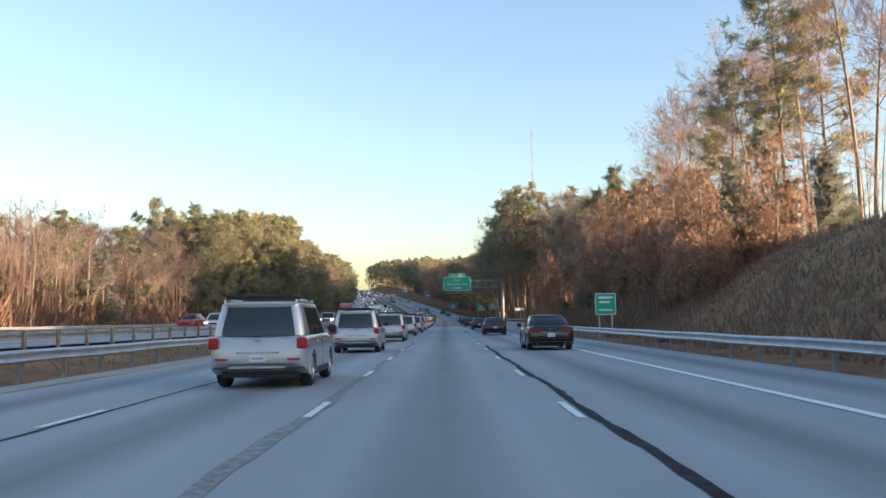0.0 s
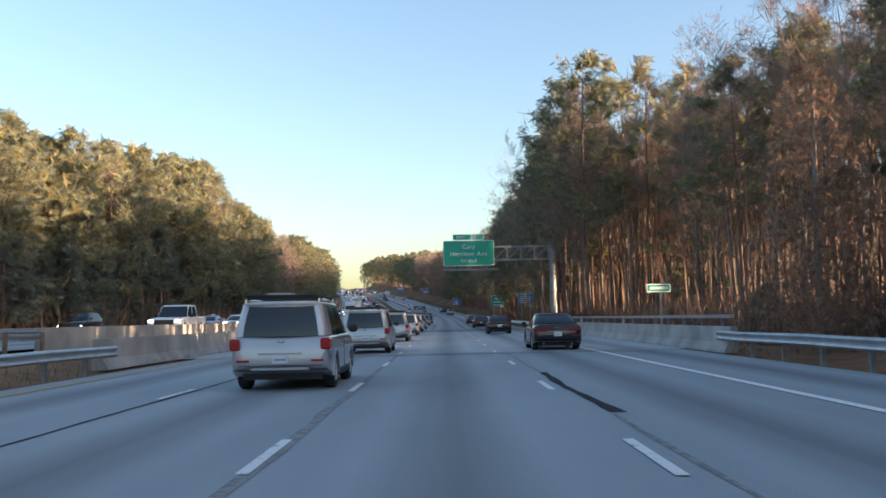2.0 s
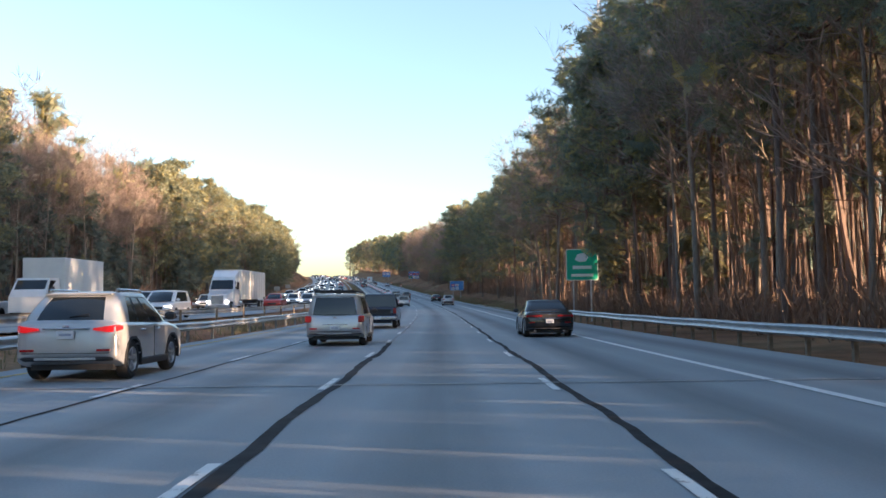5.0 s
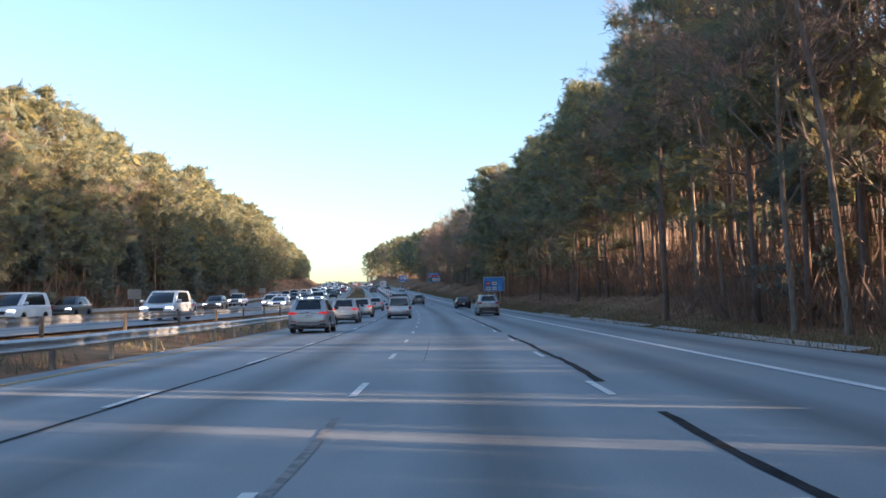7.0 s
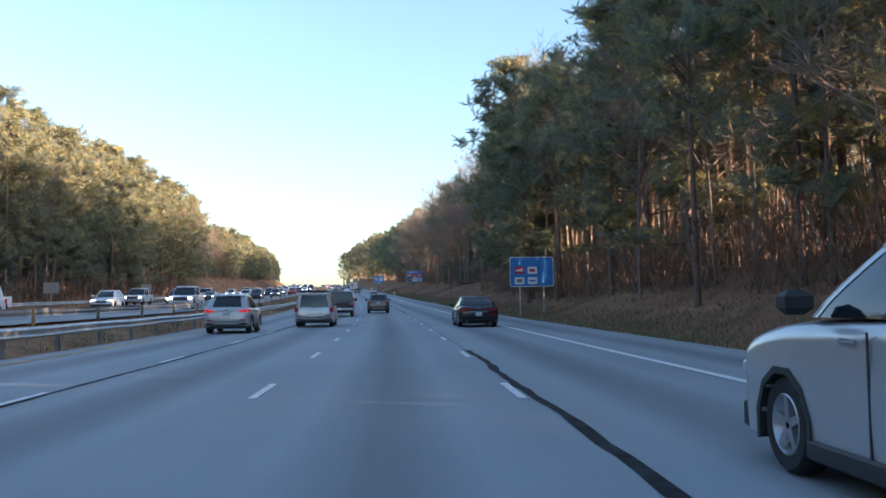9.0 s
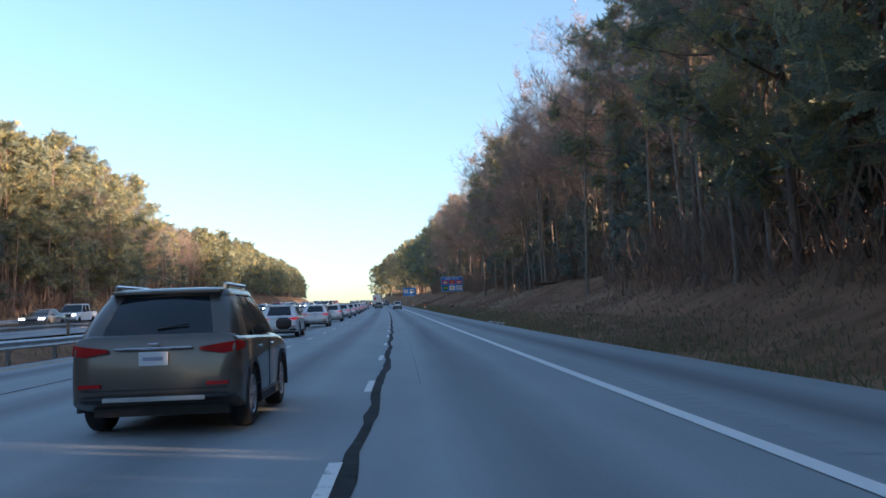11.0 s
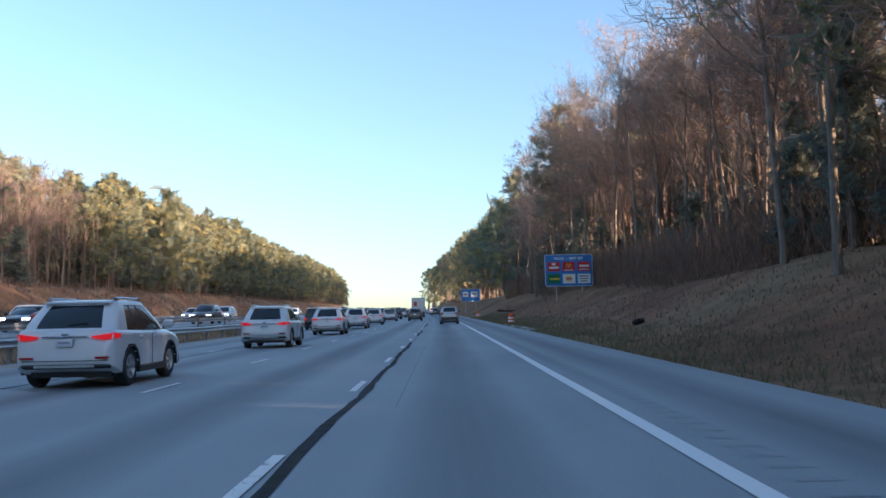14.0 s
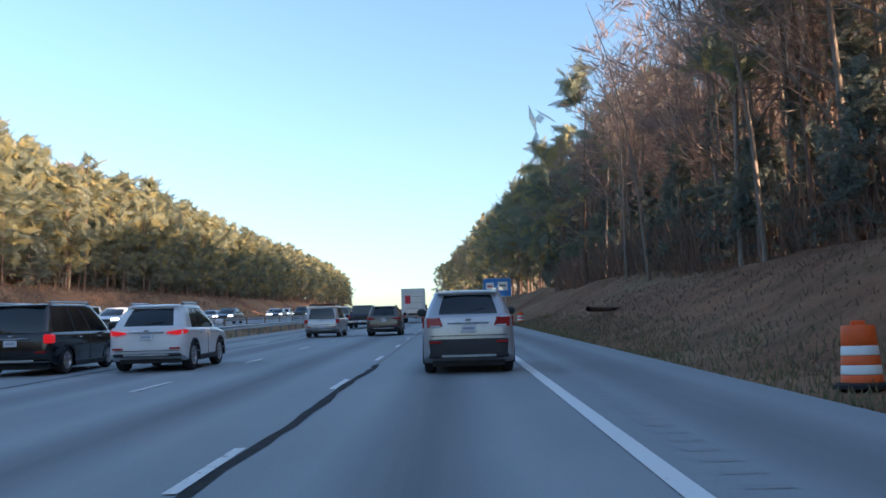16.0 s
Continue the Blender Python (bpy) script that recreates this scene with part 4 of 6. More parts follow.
def mix_right(s):
    """Shares of pine, bare, cedar, vine in the wood's front on the right."""
    if s < 76:
        return (0.0, 0.12, 0.08, 0.8)
    if s < 105:
        return (0.0, 0.15, 0.08, 0.77)
    if s < 140:
        return (0.34, 0.6, 0.06, 0.0)
    if s < 185:
        return (0.46, 0.5, 0.04, 0.0)
    if s < 250:
        return (0.56, 0.4, 0.04, 0.0)
    if s < 332:
        return (0.36, 0.58, 0.06, 0.0)
    if s < 420:
        return (0.5, 0.38, 0.12, 0.0)
    if s < 560:
        return (0.1, 0.82, 0.08, 0.0)
    if s < 680:
        return (0.1, 0.78, 0.12, 0.0)
    return (0.45, 0.35, 0.2, 0.0)


def mix_left(s):
    if s < 125:
        return (0.12, 0.8, 0.08, 0)
    if s < 255:
        return (0.62, 0.12, 0.26, 0)
    if s < 300:
        return (0.2, 0.7, 0.1, 0)
    if s < 450:
        return (0.68, 0.14, 0.18, 0)
    if s < 548:
        return (0.7, 0.18, 0.12, 0)
    if s < 610:
        return (0.12, 0.8, 0.08, 0)
    return (0.74, 0.06, 0.2, 0)


# how tall the wood stands, along the road
TALL_RIGHT = [(50, 11), (76, 12), (104, 14), (108, 18), (140, 20), (150, 23.5), (172, 23.5), (195, 23), (245, 23), (270, 21.5), (300, 21), (350, 20), (400, 21), (480, 22.5), (560, 23.5), (610, 23), (700, 23), (850, 27), (1120, 29)]
TALL_LEFT = [(20, 11.5), (100, 12), (130, 13.5), (152, 19), (175, 20), (200, 23), (235, 22.5), (255, 20), (330, 20.5), (440, 20), (500, 19.5), (540, 20), (556, 17), (575, 14.5), (610, 15.5), (650, 17.5), (760, 17.5), (1120, 20)]



def wood_side(right):
    mixer = mix_right if right else mix_left
    rows = ((13.2, 2.5, True), (16.0, 2.7, False), (20.0, 3.6, False), (26, 5.5, False)) if right else \
           ((-37.0, 3.2, True), (-40.0, 2.6, False), (-44, 3.4, False), (-50, 6.0, False))
    for r, (lat, gap, near) in enumerate(rows):
        s = 52.0 if right else 20.0
        while s < 1120:
            step = gap * WOODS.uniform(0.65, 1.35) * (1.0 if s < 640 else 1.45 if right else 0.8 if s < 780 else 1.2)
            s += step
            share, tall = mixer(s), float(knots(s, TALL_RIGHT if right else TALL_LEFT))
            key = ("pine", "bare", "cedar", "vine")[WOODS.choice(4, p=share)]
            if r > (1 if s < 105 else 0) and key in ("cedar", "vine") and WOODS.uniform() < 0.8:
                key = "pine" if WOODS.uniform() < share[0] + (0.12 if 140 < s < 250 or 335 < s < 430 else 0.0) else "bare"
            n = len(KINDS[key]["args"])
            v = int(WOODS.integers(0, n))
            if key == "pine":
                low = 0.75 if not right else (0.2 if s < 300 else 0.45)
                v = int(WOODS.integers(5, 8)) if WOODS.uniform() < low and r < 2 else int(WOODS.integers(0, 5))
                if not right:
                    v = (3, 5, 6, 7)[int(WOODS.integers(0 if s < 430 else 1, 4))]
            off = WOODS.normal(0, 1.1)
            la = lat + off
            if right and 430 < s < 1100:
                la += 5.6 + float(np.interp(s, [600, 700], [0, 3]))
            elif right and s < 100:
                la += 4.0
            elif right and 104 < s < 143:
                la += 5.0
            elif right and 148 < s < 174 and r < 2:
                la -= 1.3
            elif right and 190 < s < 262:
                la += 1.0
            elif right and s > 300:
                la += 2.4
            if not right and s > 500:
                la -= float(np.interp(s, [500, 540, 610], [0, 5, 8.5]))
            if right and 535 < s < 586 and r < 2:
                la += 3.6
            if right and key == "cedar" and r == 0:
                la += 1.5
            k = WOODS.uniform(0.8, 1.08) * (1.0 if r < 2 else 0.95)
            if key in ("pine", "bare"):
                k *= tall / KINDS[key]["args"][v][1] * (0.88 if key == "bare" else 1.0)
            elif key == "vine":
                k *= 0.55 if s < 76 else 0.76
            turn = WOODS.uniform(0, 360)
            # the sun shines through a clearing
            if right and abs(s + SUN_SLIP * la - 279.3) < 2.8 and WOODS.uniform() < 0.8:
                continue
            if near and s < (600 if right else 560):
                plant(key, v, s, la, k, turn)
            else:
                plant_far(key, v, s, la, k, turn, 0 if r < 2 else 1)


wood_side(True)
wood_side(False)
# tall leafless trees and a few pines over the creeper on the high bank, and along the later bank
for s, lat, key, v, top in ((66, 31.5, "bare", 2, 25), (71, 35, "bare", 4, 25), (75, 29.5, "pine", 4, 26), (79, 33, "bare", 0, 26), (83, 30, "bare", 2, 25), (84, 37, "pine", 1, 27), (88, 34, "bare", 4, 27),
                            (92, 30.5, "pine", 4, 25), (95, 35.5, "bare", 0, 28), (98, 31, "bare", 2, 27), (103, 33, "pine", 0, 23), (105, 29, "bare", 0, 27), (110, 31, "bare", 2, 27), (114, 29.5, "bare", 0, 28), (70, 38, "bare", 0, 24),
                            (62, 33, "bare", 4, 24), (119, 30, "bare", 2, 26), (124, 32, "bare", 0, 24), (130, 31, "bare", 4, 21),
                            (566, 20, "bare", 0, 22), (574, 19.5, "bare", 2, 23), (583, 18.5, "bare", 0, 22), (593, 20, "bare", 2, 22), (604, 19, "bare", 0, 21), (515, 19, "bare", 2, 22), (530, 20, "bare", 0, 22)):
    plant(key, v, s, lat, top / KINDS[key]["args"][v][1], s * 37.0)
# evergreen thickets deeper in the wood; first row added to block low sun
for s0, s1, lat, gap in ((56, 110, 27, 4.6), (620, 800, -53, 3.6), (605, 820, -47.5, 2.6), (130, 255, -38, 3.2), (255, 470, -37.5, 4.2), (150, 500, -48, 4.5), (30, 150, -42, 9.0)):
    s = float(s0)
    while s < s1:
        s += gap * WOODS.uniform(0.6, 1.4)
        plant_far("cedar", int(WOODS.integers(0, 3)), s, lat + WOODS.normal(0, 1.2), WOODS.uniform(0.75, 1.15), WOODS.uniform(0, 360), 0 if -39 < lat < 25 else 1)


# the back of the wood: pine rows added to keep most sun off the road
for s0, s1, lat, gap, kinds in ((112, 285, 36, 6.0, (0, 1, 2, 4)), (285, 360, 36, 7.5, (0, 1, 2, 4)), (360, 440, 36, 6.0, (0, 2, 3, 5)), (440, 560, 40, 8.0, (3, 5, 6)), (560, 640, 40, 9.0, (0, 1, 2)), (640, 800, 40, 5.0, (3, 5, 6, 7)), (650, 800, 30, 4.0, (5, 6, 7))):
    s = float(s0)
    while s < s1:
        s += gap * WOODS.uniform(0.7, 1.3)
        la = lat + WOODS.normal(0, 1.4)
        if abs(s + SUN_SLIP * la - 279.3) < 2.4:
            continue
        v = kinds[int(WOODS.integers(0, len(kinds)))]
        plant_far("pine", v, s, la, float(knots(s, TALL_RIGHT)) / KINDS["pine"]["args"][v][1] * WOODS.uniform(0.85, 1.1), WOODS.uniform(0, 360), 1)
# dark bushes at the foot of the bank before the bridge
for s, lat, k in ((78, 15.5, 0.5), (84.5, 13.8, 0.42), (92, 14.2, 0.5), (96, 13.2, 0.38), (101, 14.0, 0.45), (113.5, 14.0, 0.4), (116, 15.2, 0.46)):
    plant("cedar", int(s) % 3, s, lat, k, s * 51.0, 0.6)
# evergreens added low in the back of the wood to shade the trunks
BACK = np.random.default_rng(77)
for s in np.arange(128, 262, 4.6):
    plant_far("cedar", int(BACK.integers(0, 3)), s + BACK.normal(0, 1.0), 38.5 + BACK.normal(0, 1.5), BACK.uniform(0.75, 1.1), BACK.uniform(0, 360), 1)
# a dark evergreen thicket along the top of the bank
for row in (0.0, 2.4):
    for s in np.arange(405 + row, 720, 2.3):
        shift = float(np.interp(s, [405, 440, 530, 540, 584, 590, 700], [-3.5, -0.4, -0.4, 3.2, 3.2, -0.6, 2.5]))
        plant_far("cedar", int(WOODS.integers(0, 3)), s + WOODS.normal(0, 0.8), 19.3 + row + abs(WOODS.normal(0, 1.2)) + shift, WOODS.uniform(0.5, 0.85), WOODS.uniform(0, 360))


def join_far(key, i, name, label, cat):
    items = FAR[key][i]
    if not items:
        return
    vs, qs, n = [], [], 0
    for v, q in items:
        vs.append(v)
        qs.append(q + n)
        n += len(v)
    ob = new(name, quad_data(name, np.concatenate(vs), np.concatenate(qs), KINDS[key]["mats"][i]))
    tagged(ob, label, cat, kind="stuff")


# the pine and cedar meshes include the rows added to block sun
for key, nm in (("pine", "pine"), ("bare", "hardwood"), ("cedar", "cedar"), ("vine", "creeper")):
    join_far(key, 0, nm + "_wood_trunks", "trunks and limbs of the deeper " + nm + " wood", "wood")
    join_far(key, 1, nm + "_wood_crowns", "crowns of the deeper " + nm + " wood above the road", "wood")


def scatter(name, label, cat, material, count, s_range, lat_range, size, tall, flat, seed, clump=3.0):
    """Brush and grass in loose clumps on the ground."""
    rng = np.random.default_rng(seed)
    n = count
    cs = rng.uniform(*s_range, n // 14 + 1)
    cl = rng.uniform(0, 1, n // 14 + 1) ** 1.2 * (lat_range[1] - lat_range[0]) + lat_range[0]
    pick = rng.integers(0, len(cs), n)
    s = cs[pick] + rng.normal(0, clump * 0.4, n)
    la = np.clip(cl[pick] + rng.normal(0, clump * 0.25, n), min(lat_range), max(lat_range))
    th = tall * rng.uniform(0.2, 1.0, n)
    base = at(s, la, ground_height(s, la) - 0.08)
    a = rng.uniform(0, 2 * math.pi, n)
    w = size * rng.uniform(0.5, 1.2, n) * 0.5
    u = np.stack([np.cos(a) * w, np.sin(a) * w, 0 * w], -1)
    lift = rng.uniform(0, 1, n) ** 1.5 * tall * flat
    base[:, 2] += lift
    tilt = np.stack([rng.normal(0, 0.35, n) * th, rng.normal(0, 0.35, n) * th, th], -1)
    v = np.stack([base - u, base + u, base + u * 0.35 + tilt, base - u * 0.35 + tilt], 1).reshape(-1, 3)
    tagged(new(name, quad_data(name, v, np.arange(len(v)).reshape(-1, 4), material)), label, cat, kind="stuff")


def saplings(name, label, count, s_range, lat_range, seed):
    """A thicket of thin upright stems with a few side twigs."""
    rng = np.random.default_rng(seed)
    s = rng.uniform(*s_range, count)
    la = rng.uniform(min(lat_range), max(lat_range), count) + np.where((s > 290) & (lat_range[0] > 0), 2.5, 0.0) + np.where((s > 430) & (lat_range[0] > 0), 4.5, 0.0)
    h = rng.uniform(3.0, 10.0, count)
    r = 0.018 + 0.006 * h
    foot = at(s, la, ground_height(s, la) - 0.2)
    top = foot + np.stack([rng.normal(0, 0.05, count) * h, rng.normal(0, 0.05, count) * h, h], -1)
    v = []
    for k in range(3):
        a0, a1 = 2 * math.pi * k / 3, 2 * math.pi * (k + 1) / 3
        o0 = np.stack([np.cos(a0) * r, np.sin(a0) * r, 0 * r], -1)
        o1 = np.stack([np.cos(a1) * r, np.sin(a1) * r, 0 * r], -1)
        v.append(np.stack([foot + o0, foot + o1, top + o1 * 0.3, top + o0 * 0.3], 1))
    for k in range(7):
        u = rng.uniform(0.3, 0.98, count)[:, None]
        p = foot * (1 - u) + top * u
        d = np.stack([rng.normal(0, 1, count), rng.normal(0, 1, count), rng.uniform(0.2, 1.2, count)], -1)
        d = d / np.linalg.norm(d, axis=1)[:, None] * rng.uniform(0.6, 2.2, count)[:, None]
        w = np.stack([d[:, 1], -d[:, 0], 0 * r], -1)
        w = w / (np.linalg.norm(w, axis=1)[:, None] + 1e-6) * 0.022
        v.append(np.stack([p - w, p + w, p + d + w * 0.2, p + d - w * 0.2], 1))
    v = np.concatenate(v).reshape(-1, 3)
    tagged(new(name, quad_data(name, v, np.arange(len(v)).reshape(-1, 4), TWIGS)), label, "undergrowth", kind="stuff")


def slim_trees(name, label, count, s_range, lat_range, tall, seed, setback=True):
    """A close stand of slim leafless trees: a thin stem, upswept limbs and fine twigs on each."""
    rng = np.random.default_rng(seed)
    s = rng.uniform(*s_range, count)
    la = rng.uniform(min(lat_range), max(lat_range), count)
    if setback:
        la = la + np.interp(s, [104, 108, 140, 145, 290, 300, 425, 435, 680], [4, 5, 5, 0.5, 0.5, 2.5, 2.5, 6.5, 7.5])
    h = np.interp(s, [k[0] for k in tall], [k[1] for k in tall]) * rng.uniform(0.6, 1.0, count)
    foot = at(s, la, ground_height(s, la) - 0.2)
    top = foot + np.stack([rng.normal(0, 0.05, count) * h, rng.normal(0, 0.05, count) * h, h], -1)
    bend = (foot + top) / 2 + rng.normal(0, 0.18, (count, 3))
    r = 0.03 + 0.0042 * h
    v = []
    for k in range(3):
        o = [np.stack([np.cos(2 * math.pi * i / 3) * r, np.sin(2 * math.pi * i / 3) * r, 0 * r], -1) for i in (k, k + 1)]
        v.append(np.stack([foot + o[0], foot + o[1], bend + o[1] * 0.7, bend + o[0] * 0.7], 1))
        v.append(np.stack([bend + o[0] * 0.7, bend + o[1] * 0.7, top + o[1] * 0.15, top + o[0] * 0.15], 1))

    def ribbon_quads(a, b, width):
        w = rng.normal(0, 1, a.shape)
        w = np.cross(w, b - a)
        w = w / (np.linalg.norm(w, axis=1)[:, None] + 1e-6) * width
        v.append(np.stack([a - w, a + w, b + w * 0.25, b - w * 0.25], 1))

    for k in range(13):
        u = rng.uniform(0.28, 0.97, count)[:, None]
        p = np.where(u < 0.5, foot + (bend - foot) * u * 2, bend + (top - bend) * (u * 2 - 1))
        turn = rng.uniform(0, 2 * math.pi, count)
        d = np.stack([np.cos(turn), np.sin(turn), rng.uniform(0.5, 1.9, count)], -1)
        d = d / np.linalg.norm(d, axis=1)[:, None]
        length = (h[:, None] * 0.26 * (1.15 - u) + 0.5) * rng.uniform(0.6, 1.1, (count, 1))
        tip = p + d * length
        ribbon_quads(p, tip, 0.028)
        for j in range(4):
            q = p + (tip - p) * rng.uniform(0.25, 1.0, (count, 1))
            e = d + rng.normal(0, 0.5, (count, 3)) + np.array([0, 0, 0.25])
            e = e / np.linalg.norm(e, axis=1)[:, None] * length * rng.uniform(0.3, 0.65, (count, 1))
            ribbon_quads(q, q + e, 0.017)
    v = np.concatenate(v).reshape(-1, 3)
    tagged(new(name, quad_data(name, v, np.arange(len(v)).reshape(-1, 4), SLIM)), label, "wood", kind="stuff")


slim_trees("slim_tree_stand", "close stand of slim reddish-brown leafless trees in the roadside wood", 1300, (106, 330), (14.5, 31), TALL_RIGHT, 41)
slim_trees("slim_tree_stand", "close stand of slim grey-brown leafless trees on the bank", 1700, (330, 700), (14.5, 31), TALL_RIGHT, 42)
slim_trees("slim_tree_stand", "slim leafless trees along the far wood", 520, (30, 150), (-37, -50), TALL_LEFT, 43, False)
slim_trees("slim_tree_stand", "slim leafless trees along the far wood", 300, (250, 310), (-37, -50), TALL_LEFT, 44, False)
slim_trees("slim_tree_stand", "slim leafless trees along the far wood", 300, (548, 612), (-43, -56), TALL_LEFT, 45, False)
saplings("sapling_thicket", "thin leafless saplings under the roadside wood", 2600, (62, 640), (13.5, 40), 21)
saplings("sapling_thicket", "thin leafless saplings under the far wood", 2200, (40, 505), (-36, -56), 22)
scatter("brush", "dry brown undergrowth at the foot of the wood", "undergrowth", BRUSH, 34000, (58, 300), (12.3, 24), 0.1, 1.3, 1.0, 3)
scatter("brush", "dark tangled undergrowth along the top of the bank", "undergrowth", BRUSH, 26000, (285, 440), (14.6, 24), 0.09, 1.5, 1.8, 8)
scatter("brush", "dark tangled undergrowth under the wood's edge", "undergrowth", BRUSH, 42000, (436, 680), (18.6, 26), 0.09, 1.6, 1.9, 9)
scatter("brush", "low brown weeds over the steep bank", "undergrowth", BRUSH, 12000, (8, 62), (11.0, 26), 0.09, 0.5, 0.3, 10)
scatter("brush", "dry brown undergrowth along the far wood", "undergrowth", BRUSH, 28000, (30, 505), (-35.5, -47), 0.24, 1.7, 1.2, 4)
scatter("brush", "low dead weeds over the far bank", "undergrowth", BRUSH, 9000, (505, 760), (-34.5, -46), 0.14, 0.5, 0.3, 14)
scatter("verge_grass", "dry tufted grass on the verge", "grass", GRASS, 34000, (260, 640), (8.9, 12.5), 0.05, 0.24, 0.1, 5, 2.0)
scatter("bank_litter", "dead leaves and low weeds on the bank", "undergrowth", BRUSH, 30000, (262, 640), (10.4, 18.5), 0.06, 0.2, 0.2, 15, 3.5)
scatter("median_grass", "dry grass and weeds in the median", "grass", GRASS, 16000, (10, 640), (-10.1, -13.2), 0.04, 0.35, 0.1, 6, 2.0)


# ---- vehicles: +y is ahead, the origin on the road under the rear bumper ----
def arch_points(yc, r, z, n=7):
    """A wheel arch over a bottom edge at height z, run through backwards (towards the rear)."""
    a0 = math.asin(min(0.95, max(-0.95, (z - r * 0.92) / (r * 1.13))))
    out = []
    for k in range(n + 1):
        a = a0 + (math.pi - 2 * a0) * k / n
        out.append((yc + r * 1.13 * math.cos(a), r * 0.92 + r * 1.13 * math.sin(a)))
    return out


def wheel(parent, x, y, r, w, style, rimmed=True):
    side = 1 if x > 0 else -1
    tyre = Mesh().lathe([(r * 0.62, side * w * 0.46), (r * 0.9, side * w * 0.5), (r * 0.98, side * w * 0.36), (r, 0), (r * 0.98, -side * w * 0.36), (r * 0.88, -side * w * 0.5), (r * 0.3, -side * w * 0.4)], (0, 0, 0), 20)
    t = part("wheel", tyre, RUBBER, parent, place=pose(x, y, r), smooth=True)
    if rimmed:
        rim = Mesh().lathe([(r * 0.64, side * w * 0.44), (r * 0.6, side * w * 0.5), (r * 0.56, side * w * 0.38), (r * 0.5, side * w * 0.2), (0.01, side * w * 0.2)], (0, 0, 0), 20)
        part("rim", rim, RIM if style else TRIM, t, smooth=True)
        sp = Mesh()
        for k in range(5):
            a = 2 * math.pi * k / 5 + 0.3
            c, d = math.cos(a), math.sin(a)
            f = lambda rr, o, xx: (side * w * xx, rr * r * c - o * r * d, rr * r * d + o * r * c)
            sp.add([f(0.08, -0.1, 0.42), f(0.57, -0.07, 0.46), f(0.57, 0.07, 0.46), f(0.08, 0.1, 0.42), f(0.08, -0.1, 0.2), f(0.57, -0.07, 0.3), f(0.57, 0.07, 0.3), f(0.08, 0.1, 0.2)],
                   [(0, 1, 2, 3), (0, 4, 5, 1), (3, 2, 6, 7), (1, 5, 6, 2)])
        part("spokes", sp, RIM, t)
    return t


def slab(quad, t):
    """A thin plate over four points, thickened along its normal."""
    p = [Vector(q) for q in quad]
    n = (p[1] - p[0]).cross(p[3] - p[0]).normalized() * t
    return Mesh().loft([[q for q in p], [q + n for q in p]])


def strip(p, q, w0, w1, t):
    """A bar along an edge from p to q."""
    return Mesh().loft([[(p[0] - t, p[1] - w0, p[2]), (p[0] + t, p[1] - w0, p[2]), (p[0] + t, p[1] + w0, p[2]), (p[0] - t, p[1] + w0, p[2])],
                        [(q[0] - t, q[1] - w1, q[2]), (q[0] + t, q[1] - w1, q[2]), (q[0] + t, q[1] + w1, q[2]), (q[0] - t, q[1] + w1, q[2])]])


SHAPES = {
    # L, W, H, belt, wheel r, rear axle y, front axle y, glass: rear base y, rear top y, front top y, front base y, hood z at cowl and nose, tail z
    "wagon": dict(L=4.45, W=1.93, H=1.72, belt=1.08, r=0.36, ya=0.9, yf=3.5, g=(0.06, 0.2, 2.65, 3.35), hood=(1.08, 0.98), tail=1.06, clear=0.27, rails=True, cladding=0.36, lamps="high"),
    "suv": dict(L=4.2, W=1.88, H=1.72, belt=1.2, r=0.365, ya=0.82, yf=3.28, g=(0.14, 0.46, 2.35, 3.05), hood=(1.14, 1.02), tail=1.22, clear=0.22, rails=True, cladding=0.66, lamps="wide"),
    "crossover": dict(L=4.1, W=1.9, H=1.66, belt=1.1, r=0.37, ya=0.82, yf=3.22, g=(0.15, 0.66, 2.25, 3.0), hood=(1.06, 0.95), tail=1.12, clear=0.27, rails=True, cladding=0.4, lamps="slim"),
    "sedan": dict(L=4.4, W=1.9, H=1.46, belt=0.96, r=0.35, ya=0.95, yf=3.55, g=(0.68, 1.45, 2.4, 3.25), hood=(0.95, 0.82), tail=1.0, clear=0.22, rails=False, cladding=0.3, lamps="bar"),
    "van": dict(L=4.5, W=1.98, H=1.75, belt=1.08, r=0.34, ya=0.92, yf=3.55, g=(0.08, 0.3, 2.9, 3.8), hood=(1.05, 0.9), tail=1.08, clear=0.22, rails=True, cladding=0.3, lamps="high")}


def rounded(line, times):
    """Corners cut off an open line, again and again."""
    for _ in range(times):
        out = [line[0]]
        for (y0, z0), (y1, z1) in zip(line, line[1:]):
            out += [(0.75 * y0 + 0.25 * y1, 0.75 * z0 + 0.25 * z1), (0.25 * y0 + 0.75 * y1, 0.25 * z0 + 0.75 * z1)]
        line = out + [line[-1]]
    return line


